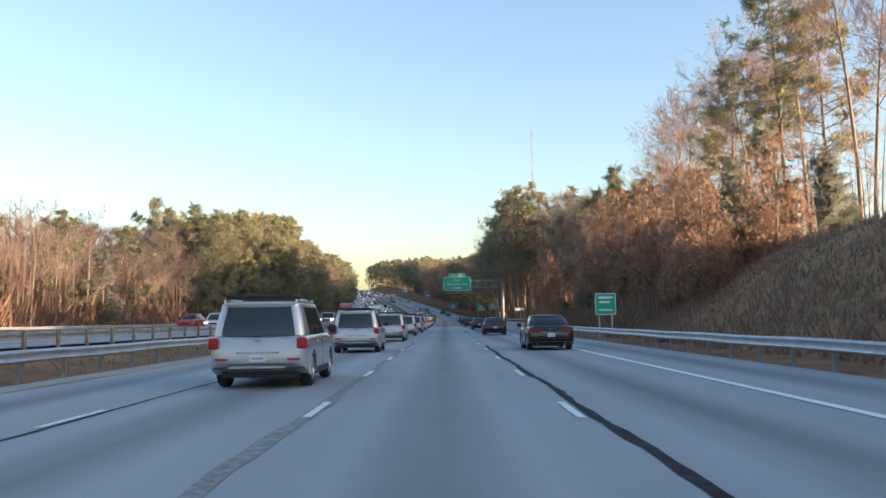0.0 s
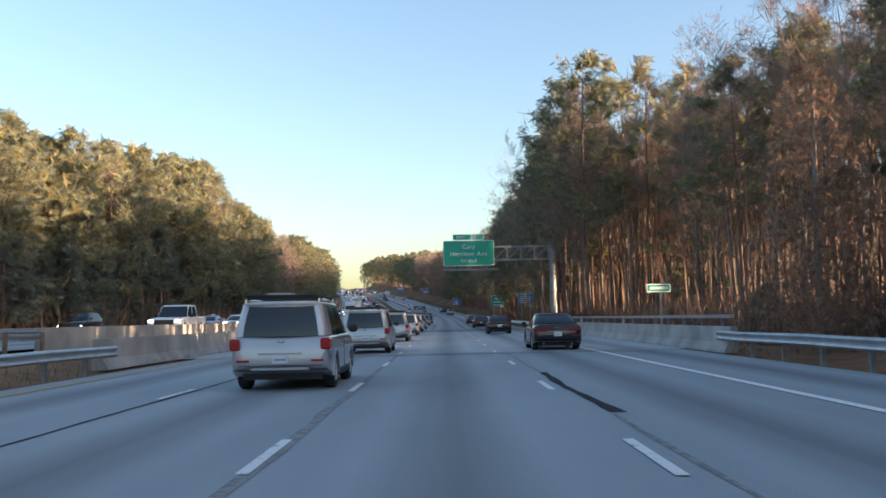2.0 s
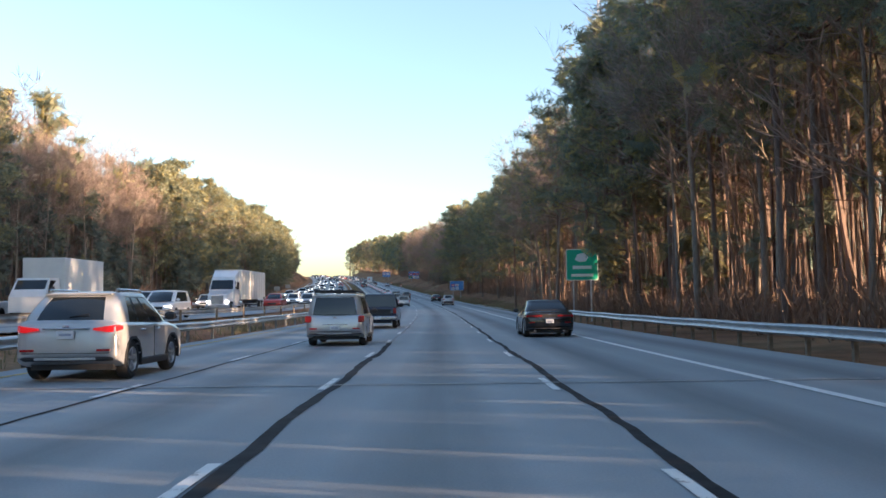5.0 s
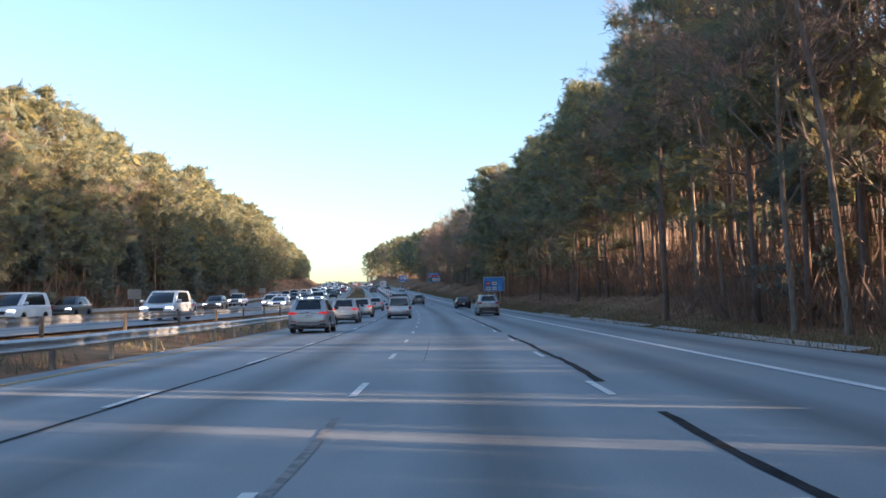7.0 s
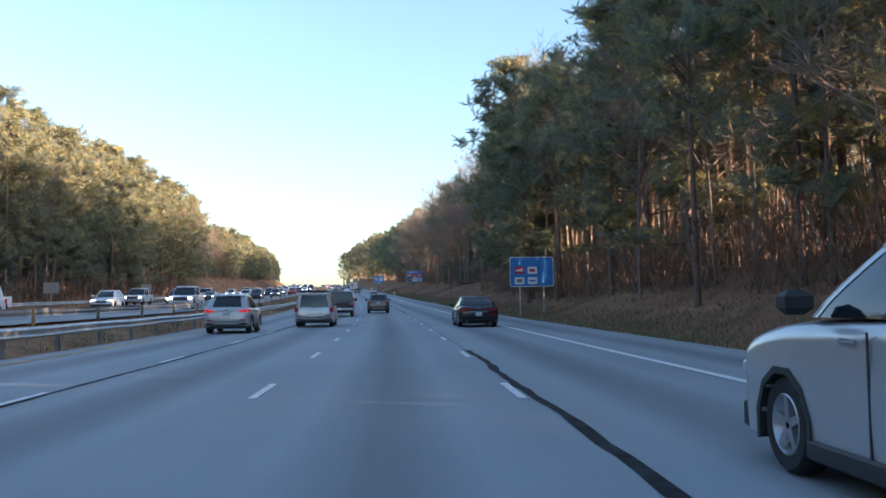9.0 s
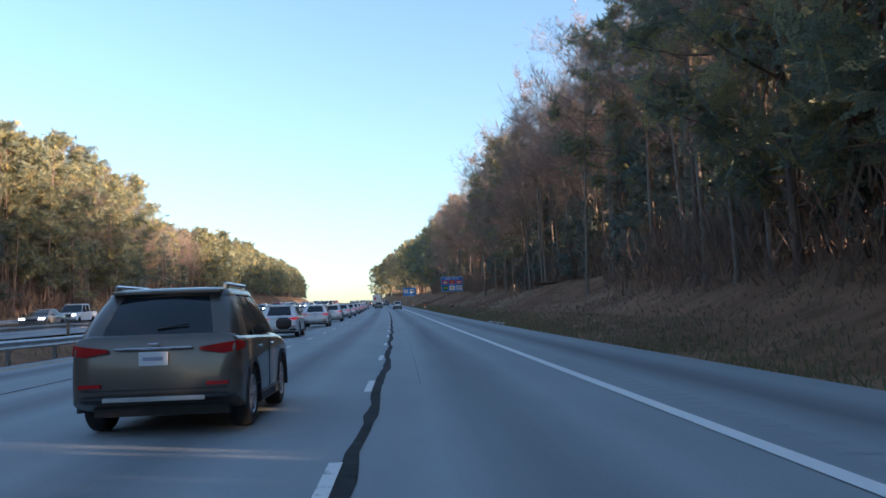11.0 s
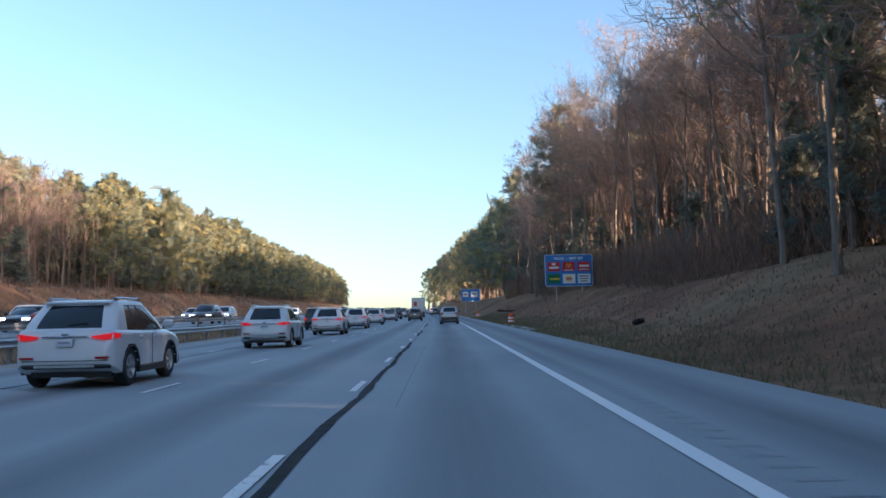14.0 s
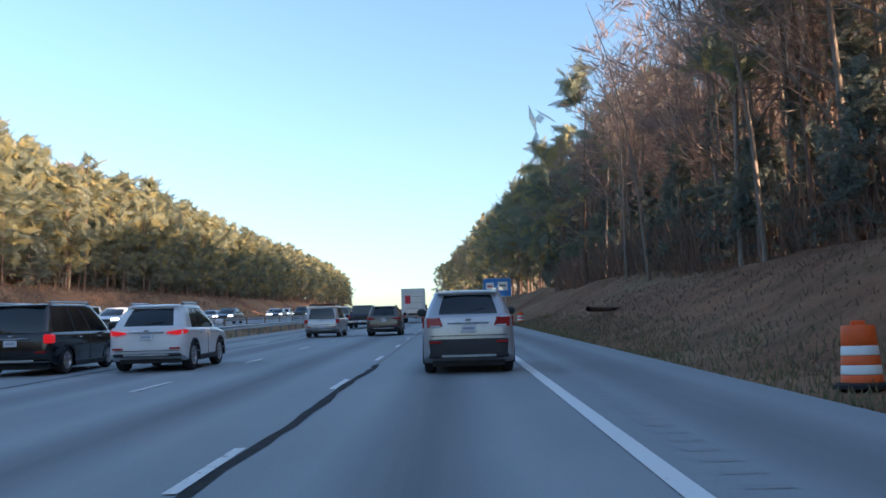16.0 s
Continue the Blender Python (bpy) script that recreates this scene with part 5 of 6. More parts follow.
def car(name, label, kind, color, lit_rear=False, lit_front=False, rich=True, category="car", rack=False, spoiler=False):
    p = SHAPES[kind]
    L, W, H, belt, r = p["L"], p["W"], p["H"], p["belt"], p["r"]
    gy0, gy1, gy2, gy3 = p["g"]
    clear = p["clear"]
    body_mat = PAINTS[color]
    t = thing(name, label, category)
    half = W / 2
    # the lower body's outline, from the tail over the top to the nose and back under
    top = [(0.16, clear + 0.1), (0.04, clear + 0.16), (0.0, 0.52), (0.0, 0.66), (0.05, p["tail"] - 0.12), (0.1, p["tail"]), (max(gy0, 0.16), p["tail"] + 0.005), ((gy0 + gy3) / 2, belt - 0.01), (gy3, p["hood"][0]),
           (L - 0.75, p["hood"][0] - 0.03), (L - 0.22, p["hood"][1]), (L - 0.05, p["hood"][1] - 0.14), (L, 0.62), (L, 0.45), (L - 0.08, clear + 0.02)]
    top = rounded(top, 2 if rich else 1)
    under = arch_points(p["yf"], r, clear, 12 if rich else 7) + arch_points(p["ya"], r, clear, 12 if rich else 7)
    outline = top + under
    nt = len(top)
    mids = [y for y, z in outline]

    def shrink(k, e):
        y, z = outline[k]
        if k >= nt:
            return y, z
        zz = z - e if z > 0.7 else z
        return min(max(y, e * 1.2), L - e * 1.6), zz

    loops = []
    edge = ((0.0, 0.15), (0.012, 0.1), (0.04, 0.05), (0.1, 0.018), (0.24, 0.0)) if rich else ((0.0, 0.1), (0.03, 0.045), (0.12, 0.0))
    sides = [(-half + i, e) for i, e in edge] + [(half - i, e) for i, e in reversed(edge)]
    for x, e in sides:
        loops.append([(x * (1.0 - 0.05 * max(0.0, z - 0.72) - 0.06 * max(0.0, 0.5 - z) - (0.05 * max(0.0, y - L + 0.9) ** 2) - 0.14 * max(0.0, 0.5 - y) ** 2), y, z) for y, z in (shrink(k, e) for k in range(len(outline)))])
    part("body", Mesh().loft(loops), body_mat, t, smooth=True)
    # cabin: dark rounded glass below a painted roof, with painted pillars on the same curved surface
    wl, wu, zr = half * 0.93, half * (0.72 if kind in ("suv", "crossover", "sedan") else 0.79), H - 0.075
    hatch = kind != "sedan"
    edge_x = (-0.8, -0.7, -0.45, -0.2, 0.0, 0.2, 0.45, 0.7, 0.8)

    def cabin(v, out=0.0):
        """One level of the cabin's surface, v from the belt (0) to the roof's edge (1): 9 rear, 4 corner, 7 side points, and so on round."""
        w = wl + (wu - wl) * v ** 1.3 + out
        yr = gy0 + 0.02 + (gy1 - gy0 - 0.02) * v ** 1.35 - out
        yf = gy3 + (gy2 - gy3) * v ** 1.12 + out
        z = belt - 0.04 + (zr - belt + 0.04) * v
        rc, fc = 0.16, 0.24
        bow, nose = 0.05, 0.16
        pts = [(x * w, yr - bow * (1 - (x / 0.8) ** 2), z) for x in edge_x]
        pts += [(w * (0.8 + 0.2 * math.sin(a)), yr + rc * (1 - math.cos(a)), z) for a in (0.4, 0.8, 1.2, 1.571)]
        ya, yb = yr + rc + 0.02, yf - fc - 0.02
        pts += [(w, ya + (yb - ya) * k / 6, z) for k in range(7)]
        pts += [(w * (0.8 + 0.2 * math.cos(a)), yf - fc * (1 - math.sin(a)), z) for a in (0.37, 0.77, 1.17)]
        pts += [(-x * w, yf + nose * (1 - (x / 0.8) ** 2), z) for x in edge_x]
        pts += [(-w * (0.8 + 0.2 * math.cos(a)), yf - fc * (1 - math.sin(a)), z) for a in (1.17, 0.77, 0.37)]
        pts += [(-w, yb + (ya - yb) * k / 6, z) for k in range(7)]
        pts += [(-w * (0.8 + 0.2 * math.sin(a)), yr + rc * (1 - math.cos(a)), z) for a in (1.571, 1.2, 0.8, 0.4)]
        return pts

    levels = (0.0, 0.2, 0.4, 0.6, 0.8, 1.0) if rich else (0.0, 0.5, 1.0)
    part("glasshouse", Mesh().loft([cabin(v) for v in levels]), GLASS, t, "dark tinted car windows", smooth=True)
    count = len(cabin(0))

    def patch(i0, i1, v0, v1, out=0.007):
        """A curved plate over the cabin's surface between two points round it."""
        rows = [[cabin(v0 + (v1 - v0) * k / 4, o)[i % count] for i in range(i0, i1 + 1)] for k, o in ((0, -0.006), (0, out), (1, out), (2, out), (3, out), (4, out), (4, -0.006))]
        full = []
        for r in rows:
            full.append(r)
        m = Mesh()
        n = i1 - i0 + 1
        m.add([q for r in full for q in r], [(a * n + b, a * n + b + 1, (a + 1) * n + b + 1, (a + 1) * n + b) for a in range(len(full) - 1) for b in range(n - 1)])
        for b in (i0, i1):
            col = [[cabin(v0 + (v1 - v0) * k / 4, o)[b % count] for k in range(5)] for o in (-0.006, out)]
            m.add(col[0] + col[1], [(k, k + 1, 5 + k + 1, 5 + k) for k in range(4)])
        return m

    def dome(inset, z):
        base = cabin(1.0, 0.014)
        cy = (gy1 + gy2) / 2
        ly, lx = (gy2 - gy1) / 2 + 0.1, wu
        return [(x * (1 - inset / lx), cy + (y - cy) * (1 - inset / ly), z) for x, y, _ in base]

    edge_of_roof = cabin(0.93, 0.012)
    part("roof", Mesh().loft([edge_of_roof, dome(0.0, zr + 0.012), dome(0.03, zr + 0.038), dome(0.1, zr + 0.058), dome(0.28, H - 0.004), dome(0.5, H)]), body_mat, t, smooth=True)
    for sx in (-1, 1):
        # right side: rear corner 8..13, side 13..19, front corner 19..23; the left side runs the other way
        rear_post, front_post = ((8, 14), (18, 23)) if sx > 0 else ((38, 45), (31, 36))
        if sx < 0:
            rear_post = (count - 6, count)
            front_post = (count - 15, count - 10)
        wide_post = kind in ("suv", "crossover")
        if wide_post:
            rear_post = (7, 14) if sx > 0 else (count - 6, count + 1)
        part("front_pillar", patch(front_post[0] + (1 if sx > 0 else 0), front_post[1] - (0 if sx > 0 else 1), 0.0, 0.96), body_mat, t, smooth=True)
        part("rear_pillar", patch(*rear_post, 0.0, 0.96), body_mat, t, smooth=True)
        if rich:
            yb0, yb1 = gy0 + 0.2, gy3 - 0.26
            yt0, yt1 = gy1 + 0.18, gy2 - 0.26
            for f in ((0.36, 0.66) if hatch else (0.52,)):
                y0, y1 = yb0 + (yb1 - yb0) * f, yt0 + (yt1 - yt0) * f
                mid_w = wl + (wu - wl) * 0.5 ** 1.3
                loops_p = [[(sx * (w - 0.02), y - 0.035, z), (sx * (w + 0.006), y - 0.035, z), (sx * (w + 0.006), y + 0.035, z), (sx * (w - 0.02), y + 0.035, z)]
                           for w, y, z in ((wl, y0, belt - 0.04), (mid_w, (y0 + y1) / 2, (belt - 0.04 + zr) / 2), (wu, y1, zr))]
                part("door_pillar", Mesh().loft(loops_p), TRIM, t)
        part("mirror", Mesh().box(sx * (half + 0.1) - 0.1, sx * (half + 0.1) + 0.1, gy3 - 0.33, gy3 - 0.19, belt - 0.02, belt + 0.15, 0.045), body_mat if color == "white" else TRIM, t)
        lamp = TAIL_ON if lit_rear else TAIL_RED
        if p["lamps"] == "wide":
            part("tail_lamp", Mesh().loft([[(sx * (half - 0.42), 0.03, 0.98), (sx * (half - 0.0), 0.2, 0.95), (sx * (half - 0.01), 0.26, 1.17), (sx * (half - 0.36), 0.06, 1.16)], [(sx * (half - 0.40), -0.01, 0.99), (sx * (half - 0.12), 0.02, 0.96), (sx * (half - 0.1), 0.05, 1.15), (sx * (half - 0.34), 0.02, 1.14)]]), lamp, t)
            if rich:
                part("clear_lamp", Mesh().box(sx * (half - 0.27) - 0.11, sx * (half - 0.27) + 0.1, -0.022, 0.03, 0.965, 1.0), LENS, t)
        elif p["lamps"] == "slim":
            part("tail_lamp", Mesh().loft([[(sx * 0.5, -0.015, 0.94), (sx * 0.5, -0.015, 0.975), (sx * 0.5, 0.05, 0.975), (sx * 0.5, 0.05, 0.94)],
                                           [(sx * (half - 0.2), 0.0, 0.9), (sx * (half - 0.2), 0.0, 1.01), (sx * (half - 0.2), 0.12, 1.01), (sx * (half - 0.2), 0.12, 0.9)],
                                           [(sx * (half - 0.045), 0.08, 0.915), (sx * (half - 0.05), 0.09, 1.03), (sx * (half - 0.08), 0.2, 1.03), (sx * (half - 0.08), 0.2, 0.915)],
                                           [(sx * (half + 0.004), 0.24, 0.945), (sx * (half + 0.004), 0.25, 1.01), (sx * (half - 0.05), 0.3, 1.01), (sx * (half - 0.05), 0.3, 0.945)]]), lamp, t, smooth=True)
        elif p["lamps"] == "bar":
            part("tail_lamp", Mesh().box(min(sx * 0.3, sx * (half - 0.05)), max(sx * 0.3, sx * (half - 0.05)), -0.01, 0.12, 0.78, 0.88, 0.02), lamp, t)
        else:
            part("tail_lamp", Mesh().box(min(sx * (half - 0.2), sx * (half - 0.005)), max(sx * (half - 0.2), sx * (half - 0.005)), -0.012, 0.2, 0.78, 1.0, 0.03), lamp, t)
        part("head_lamp", Mesh().box(min(sx * (half - 0.48), sx * (half - 0.06)), max(sx * (half - 0.48), sx * (half - 0.06)), L - 0.3, L - 0.035, 0.66, 0.8, 0.03), HEAD_ON if lit_front else LENS, t)
        if rich:
            part("reflector", Mesh().box(sx * (half - 0.26) - 0.12, sx * (half - 0.26) + 0.12, -0.035, 0.02, p["cladding"] - 0.02 if kind == "suv" else 0.56, p["cladding"] + 0.02 if kind == "suv" else 0.6), TAIL_RED, t)
            for yy in (gy0 + (gy3 - gy0) * 0.42, gy0 + (gy3 - gy0) * 0.74):
                part("door_handle", Mesh().box(sx * (half * 0.985) - 0.025, sx * (half * 0.985) + 0.025, yy - 0.1, yy + 0.1, belt - 0.2, belt - 0.165, 0.01), CHROME, t)
            part("door_seam", Mesh().box(sx * half - 0.004, sx * half + 0.004, (p["ya"] + p["yf"]) / 2 - 0.01, (p["ya"] + p["yf"]) / 2 + 0.01, clear + 0.08, belt - 0.12), TRIM, t)
            part("sill", Mesh().box(sx * (half - 0.05) - 0.07, sx * (half - 0.05) + 0.07, p["ya"] + r * 1.14, p["yf"] - r * 1.14, clear - 0.04, clear + 0.1, 0.02), TRIM, t)
            for yc in (p["ya"], p["yf"]):
                pts = arch_points(yc, r, clear)
                arch = Mesh().loft([[(sx * (half + 0.012), y, z), (sx * (half + 0.012), yc + (y - yc) * 1.13, r * .92 + (z - r * .92) * 1.13), (sx * (half - 0.03), yc + (y - yc) * 1.13, r * .92 + (z - r * .92) * 1.13), (sx * (half - 0.1), y, z)] for y, z in pts])
                part("arch_trim", arch, TRIM if p["cladding"] > 0.38 else body_mat, t)
            if p["rails"]:
                part("roof_rail", Mesh().box(sx * wu * 0.93 - 0.022, sx * wu * 0.93 + 0.022, gy1 + 0.12, gy2 - 0.2, H - 0.0, H + 0.045, 0.015).box(sx * wu * 0.93 - 0.02, sx * wu * 0.93 + 0.02, gy1 + 0.1, gy1 + 0.22, H - 0.06, H + 0.02).box(sx * wu * 0.93 - 0.02, sx * wu * 0.93 + 0.02, gy2 - 0.3, gy2 - 0.18, H - 0.06, H + 0.02), CHROME, t)
        for yy in (p["ya"], p["yf"]):
            wheel(t, sx * (half - 0.13), yy, r, 0.23, True, rich)
    low = clear + 0.11
    wide = half - 0.05
    bump = lambda z, i: [(-wide + i, 0.3, z), (-wide + i, 0.1 + i, z), (-wide + 0.1 + i, 0.0 + i, z), (-0.45, -0.03 + i, z), (0.45, -0.03 + i, z), (wide - 0.1 - i, 0.0 + i, z), (wide - i, 0.1 + i, z), (wide - i, 0.3, z)]
    part("rear_bumper", Mesh().loft([bump(low, 0.06), bump(low + 0.04, 0.015), bump(p["cladding"] + 0.03, 0.0), bump(p["cladding"] + 0.06, 0.02)]), TRIM, t, "black plastic lower bumper", smooth=True)
    if rich and hatch:
        part("diffuser", Mesh().box(-0.55, 0.55, -0.034, 0.0, low + 0.02, low + 0.07, 0.008), SIGN_BACK, t, "grey skid strip")
    part("front_bumper", Mesh().box(-half + 0.08, half - 0.08, L - 0.3, L + 0.02, clear, 0.46, 0.03), TRIM, t)
    part("grille", Mesh().box(-0.42, 0.42, L - 0.1, L + 0.008, 0.55, 0.74, 0.02), TRIM, t)
    plate_z = {"sedan": 0.625, "suv": 0.93, "crossover": 0.86, "wagon": 0.6}.get(kind, 0.795)
    plate = None if not rich else part("licence_plate", Mesh().box(-0.155, 0.155, -0.03, 0.0, plate_z - 0.075, plate_z + 0.075, 0.005), PLATE, t)
    if rich:
        zc = plate_z
        part("plate_bar", Mesh().box(-0.11, 0.11, -0.034, -0.028, zc - 0.02, zc + 0.02), PLATE_BAR, plate)
        part("boot_trim", Mesh().box(-0.42, 0.42, -0.02, 0.05, plate_z + 0.1, plate_z + 0.125, 0.01), CHROME, t)
        if kind != "sedan":
            part("tailgate_seam", Mesh().box(-half + 0.16, half - 0.16, -0.006, 0.02, p["cladding"] + 0.12, p["cladding"] + 0.132), TRIM, t)
            part("brake_light", Mesh().box(-0.2, 0.2, gy1 - 0.07, gy1 + 0.02, zr - 0.005, zr + 0.03, 0.008), TAIL_RED, t)
            part("roof_spoiler", Mesh().loft([[(-wu * 0.94, gy1 + 0.1, zr + 0.045), (wu * 0.94, gy1 + 0.1, zr + 0.045), (wu * 0.94, gy1 + 0.1, zr), (-wu * 0.94, gy1 + 0.1, zr)], [(-wu * 0.9, gy1 - 0.12, zr + 0.03), (wu * 0.9, gy1 - 0.12, zr + 0.03), (wu * 0.9, gy1 - 0.12, zr), (-wu * 0.9, gy1 - 0.12, zr)]]), body_mat, t)
            part("rear_wiper", Mesh().tube((0.0, gy0 + 0.02, belt + 0.08), (0.34, gy0 + 0.05, belt + 0.13), 0.012, n=6), TRIM, t)
        else:
            part("tail_panel", Mesh().box(-half + 0.12, half - 0.12, -0.006, 0.05, 0.76, 0.9, 0.01), TRIM, t)
            part("rear_spoiler", Mesh().box(-half * 0.8, half * 0.8, 0.04, 0.22, p["tail"] + 0.03, p["tail"] + 0.06, 0.012), TRIM, t)
            for sx in (-0.55, 0.55):
                part("exhaust", Mesh().tube((sx, -0.04, clear + 0.03), (sx, 0.3, clear + 0.03), 0.035, n=10), STEEL_DARK, t)
        part("badge", Mesh().box(-0.06, 0.06, -0.008, 0.06, p["tail"] - 0.13, p["tail"] - 0.09, 0.01), CHROME, t)
        part("underbody", Mesh().box(-half + 0.2, half - 0.2, 0.3, L - 0.3, clear - 0.06, clear + 0.3), TRIM, t)
    if rack:
        for y0 in (0.6, 2.0):
            part("rack_bar", Mesh().box(-0.75, 0.75, y0, y0 + 0.08, H + 0.04, H + 0.1, 0.01), TRIM, t)
        part("rack_rail", Mesh().box(-0.78, 0.6, 0.55, 0.61, H + 0.09, H + 0.13, 0.01), TRIM, t)
    return t


def pickup(name, label, color, lit_front=False, rich=True):
    L, W, H, r = 5.8, 2.0, 1.92, 0.4
    t = thing(name, label, "pickup truck")
    half, clear = W / 2, 0.42
    m = PAINTS[color]
    top = [(0.06, clear), (0.0, 0.62), (0.0, 1.1), (0.05, 1.18), (1.75, 1.18), (1.78, 1.2), (4.15, 1.18), (4.25, 1.16), (L - 0.3, 1.08), (L - 0.04, 0.98), (L, 0.7), (L - 0.05, clear)]
    outline = top + arch_points(4.85, r, clear) + arch_points(1.2, r, clear)
    loops = [[(x, min(max(y, e), L - e), z - e if z > 0.9 and k < len(top) else z) for k, (y, z) in enumerate(outline)] for x, e in ((-half, 0.06), (-half + 0.06, 0.0), (half - 0.06, 0.0), (half, 0.06))]
    part("body", Mesh().loft(loops), m, t, smooth=True)
    part("bed_cover", Mesh().box(-half + 0.1, half - 0.1, 0.08, 1.74, 1.175, 1.2, 0.01), TRIM, t)
    wl, wu = half * 0.93, half * 0.8
    part("glasshouse", Mesh().loft([[(-wl, 1.78, 1.15), (wl, 1.78, 1.15), (wl, 4.25, 1.15), (-wl, 4.25, 1.15)], [(-wu, 1.9, H - 0.07), (wu, 1.9, H - 0.07), (wu, 3.45, H - 0.07), (-wu, 3.45, H - 0.07)]]), GLASS, t)
    part("roof", Mesh().loft([[(-wu - .02, 1.86, H - 0.09), (wu + .02, 1.86, H - 0.09), (wu + .02, 3.5, H - 0.09), (-wu - .02, 3.5, H - 0.09)], [(-wu, 1.88, H - 0.03), (wu, 1.88, H - 0.03), (wu, 3.48, H - 0.03), (-wu, 3.48, H - 0.03)], [(-wu + .1, 2.0, H), (wu - .1, 2.0, H), (wu - .1, 3.35, H), (-wu + .1, 3.35, H)]]), m, t)
    for sx in (-1, 1):
        for (y0, y1, w) in ((1.85, 1.95, 0.08), (4.2, 3.42, 0.04), (3.0, 2.75, 0.04)):
            part("pillar", strip((sx * wl * 1.003, y0, 1.14), (sx * wu * 1.01, y1, H - 0.07), w, w, 0.022), m, t)
        part("mirror", Mesh().box(sx * (half + 0.12) - 0.11, sx * (half + 0.12) + 0.11, 3.7, 3.82, 1.15, 1.38, 0.03), TRIM, t)
        part("tail_lamp", Mesh().box(sx * (half - 0.09) - 0.08, sx * (half - 0.09) + 0.08, -0.012, 0.1, 0.82, 1.12, 0.02), TAIL_RED, t)
        part("head_lamp", Mesh().box(sx * (half - 0.2) - 0.16, sx * (half - 0.2) + 0.16, L - 0.2, L + 0.01, 0.84, 1.0, 0.02), HEAD_ON if lit_front else LENS, t)
        for yy in (1.2, 4.85):
            wheel(t, sx * (half - 0.14), yy, r, 0.26, True, rich)
    part("rear_bumper", Mesh().box(-half + 0.02, half - 0.02, -0.12, 0.1, 0.5, 0.68, 0.03), CHROME, t)
    part("front_bumper", Mesh().box(-half + 0.02, half - 0.02, L - 0.12, L + 0.08, 0.45, 0.68, 0.03), CHROME, t)
    part("grille", Mesh().box(-0.6, 0.6, L - 0.1, L + 0.015, 0.7, 1.0, 0.02), TRIM, t)
    if rich:
        part("tailgate_panel", Mesh().box(-0.7, 0.7, -0.01, 0.03, 0.78, 1.06, 0.01), TRIM, t)
    part("licence_plate", Mesh().box(-0.155, 0.155, -0.135, -0.1, 0.52, 0.66), PLATE, t)
    part("underbody", Mesh().box(-0.7, 0.7, 0.3, L - 0.4, 0.3, 0.6), TRIM, t)
    return t


TRAILER_WHITE = plain("white_trailer_panel", (0.62, 0.62, 0.6), 0.45, vary=0.08, scale=0.8)
TRUCK_RED = paint("truck_red", (0.5, 0.03, 0.03), 0.3, 0.0)


def box_truck(name, label, cab):
    t = thing(name, label, "truck")
    box = part("cargo_box", Mesh().box(-1.25, 1.25, 0, 6.2, 1.05, 3.75, 0.03), TRAILER_WHITE, t, "white cargo box")
    part("rear_door", Mesh().box(-1.1, 1.1, -0.03, 0.01, 1.15, 3.6, 0.01), TRAILER_WHITE, box)
    for x0, x1, mat in ((-0.85, -0.25, SIGN_RED), (0.15, 0.85, SIGN_PALE)):
        part("door_panel", Mesh().box(x0, x1, -0.036, -0.028, 2.1, 3.0), mat, box)
    for k in range(3):
        part("door_rib", Mesh().box(-1.1, 1.1, -0.04, -0.028, 1.55 + k * 0.65, 1.58 + k * 0.65), STEEL_DARK, box)
    part("tail_lift", Mesh().box(-1.2, 1.2, -0.25, 0.05, 0.55, 0.85, 0.02), STEEL_DARK, t)
    part("chassis", Mesh().box(-0.55, 0.55, 0.0, 8.2, 0.55, 1.05), TRIM, t)
    part("cab", Mesh().loft([[(-1.05, 6.35, 0.5), (1.05, 6.35, 0.5), (1.05, 8.4, 0.5), (-1.05, 8.4, 0.5)], [(-1.05, 6.35, 1.5), (1.05, 6.35, 1.5), (1.05, 8.35, 1.4), (-1.05, 8.35, 1.4)], [(-1.0, 6.35, 2.5), (1.0, 6.35, 2.5), (0.95, 7.5, 2.5), (-0.95, 7.5, 2.5)]]), cab, t)
    part("windshield", slab([(-0.9, 8.22, 1.55), (0.9, 8.22, 1.55), (0.86, 7.62, 2.38), (-0.86, 7.62, 2.38)], 0.03), GLASS, t)
    for sx in (-1, 1):
        part("side_window", slab([(sx * 1.045, 6.7, 1.55), (sx * 1.045, 8.0, 1.55), (sx * 1.0, 7.55, 2.35), (sx * 1.0, 6.7, 2.35)], 0.02), GLASS, t)
        part("tail_lamp", Mesh().box(sx * 1.0 - 0.15, sx * 1.0 + 0.15, -0.27, -0.2, 0.66, 0.8), TAIL_RED, t)
        part("mirror", Mesh().box(sx * 1.3 - 0.1, sx * 1.3 + 0.1, 7.9, 8.0, 1.5, 2.0, 0.02), TRIM, t)
        for yy in (1.6, 7.5):
            wheel(t, sx * 1.02, yy, 0.48, 0.3, True)
    return t


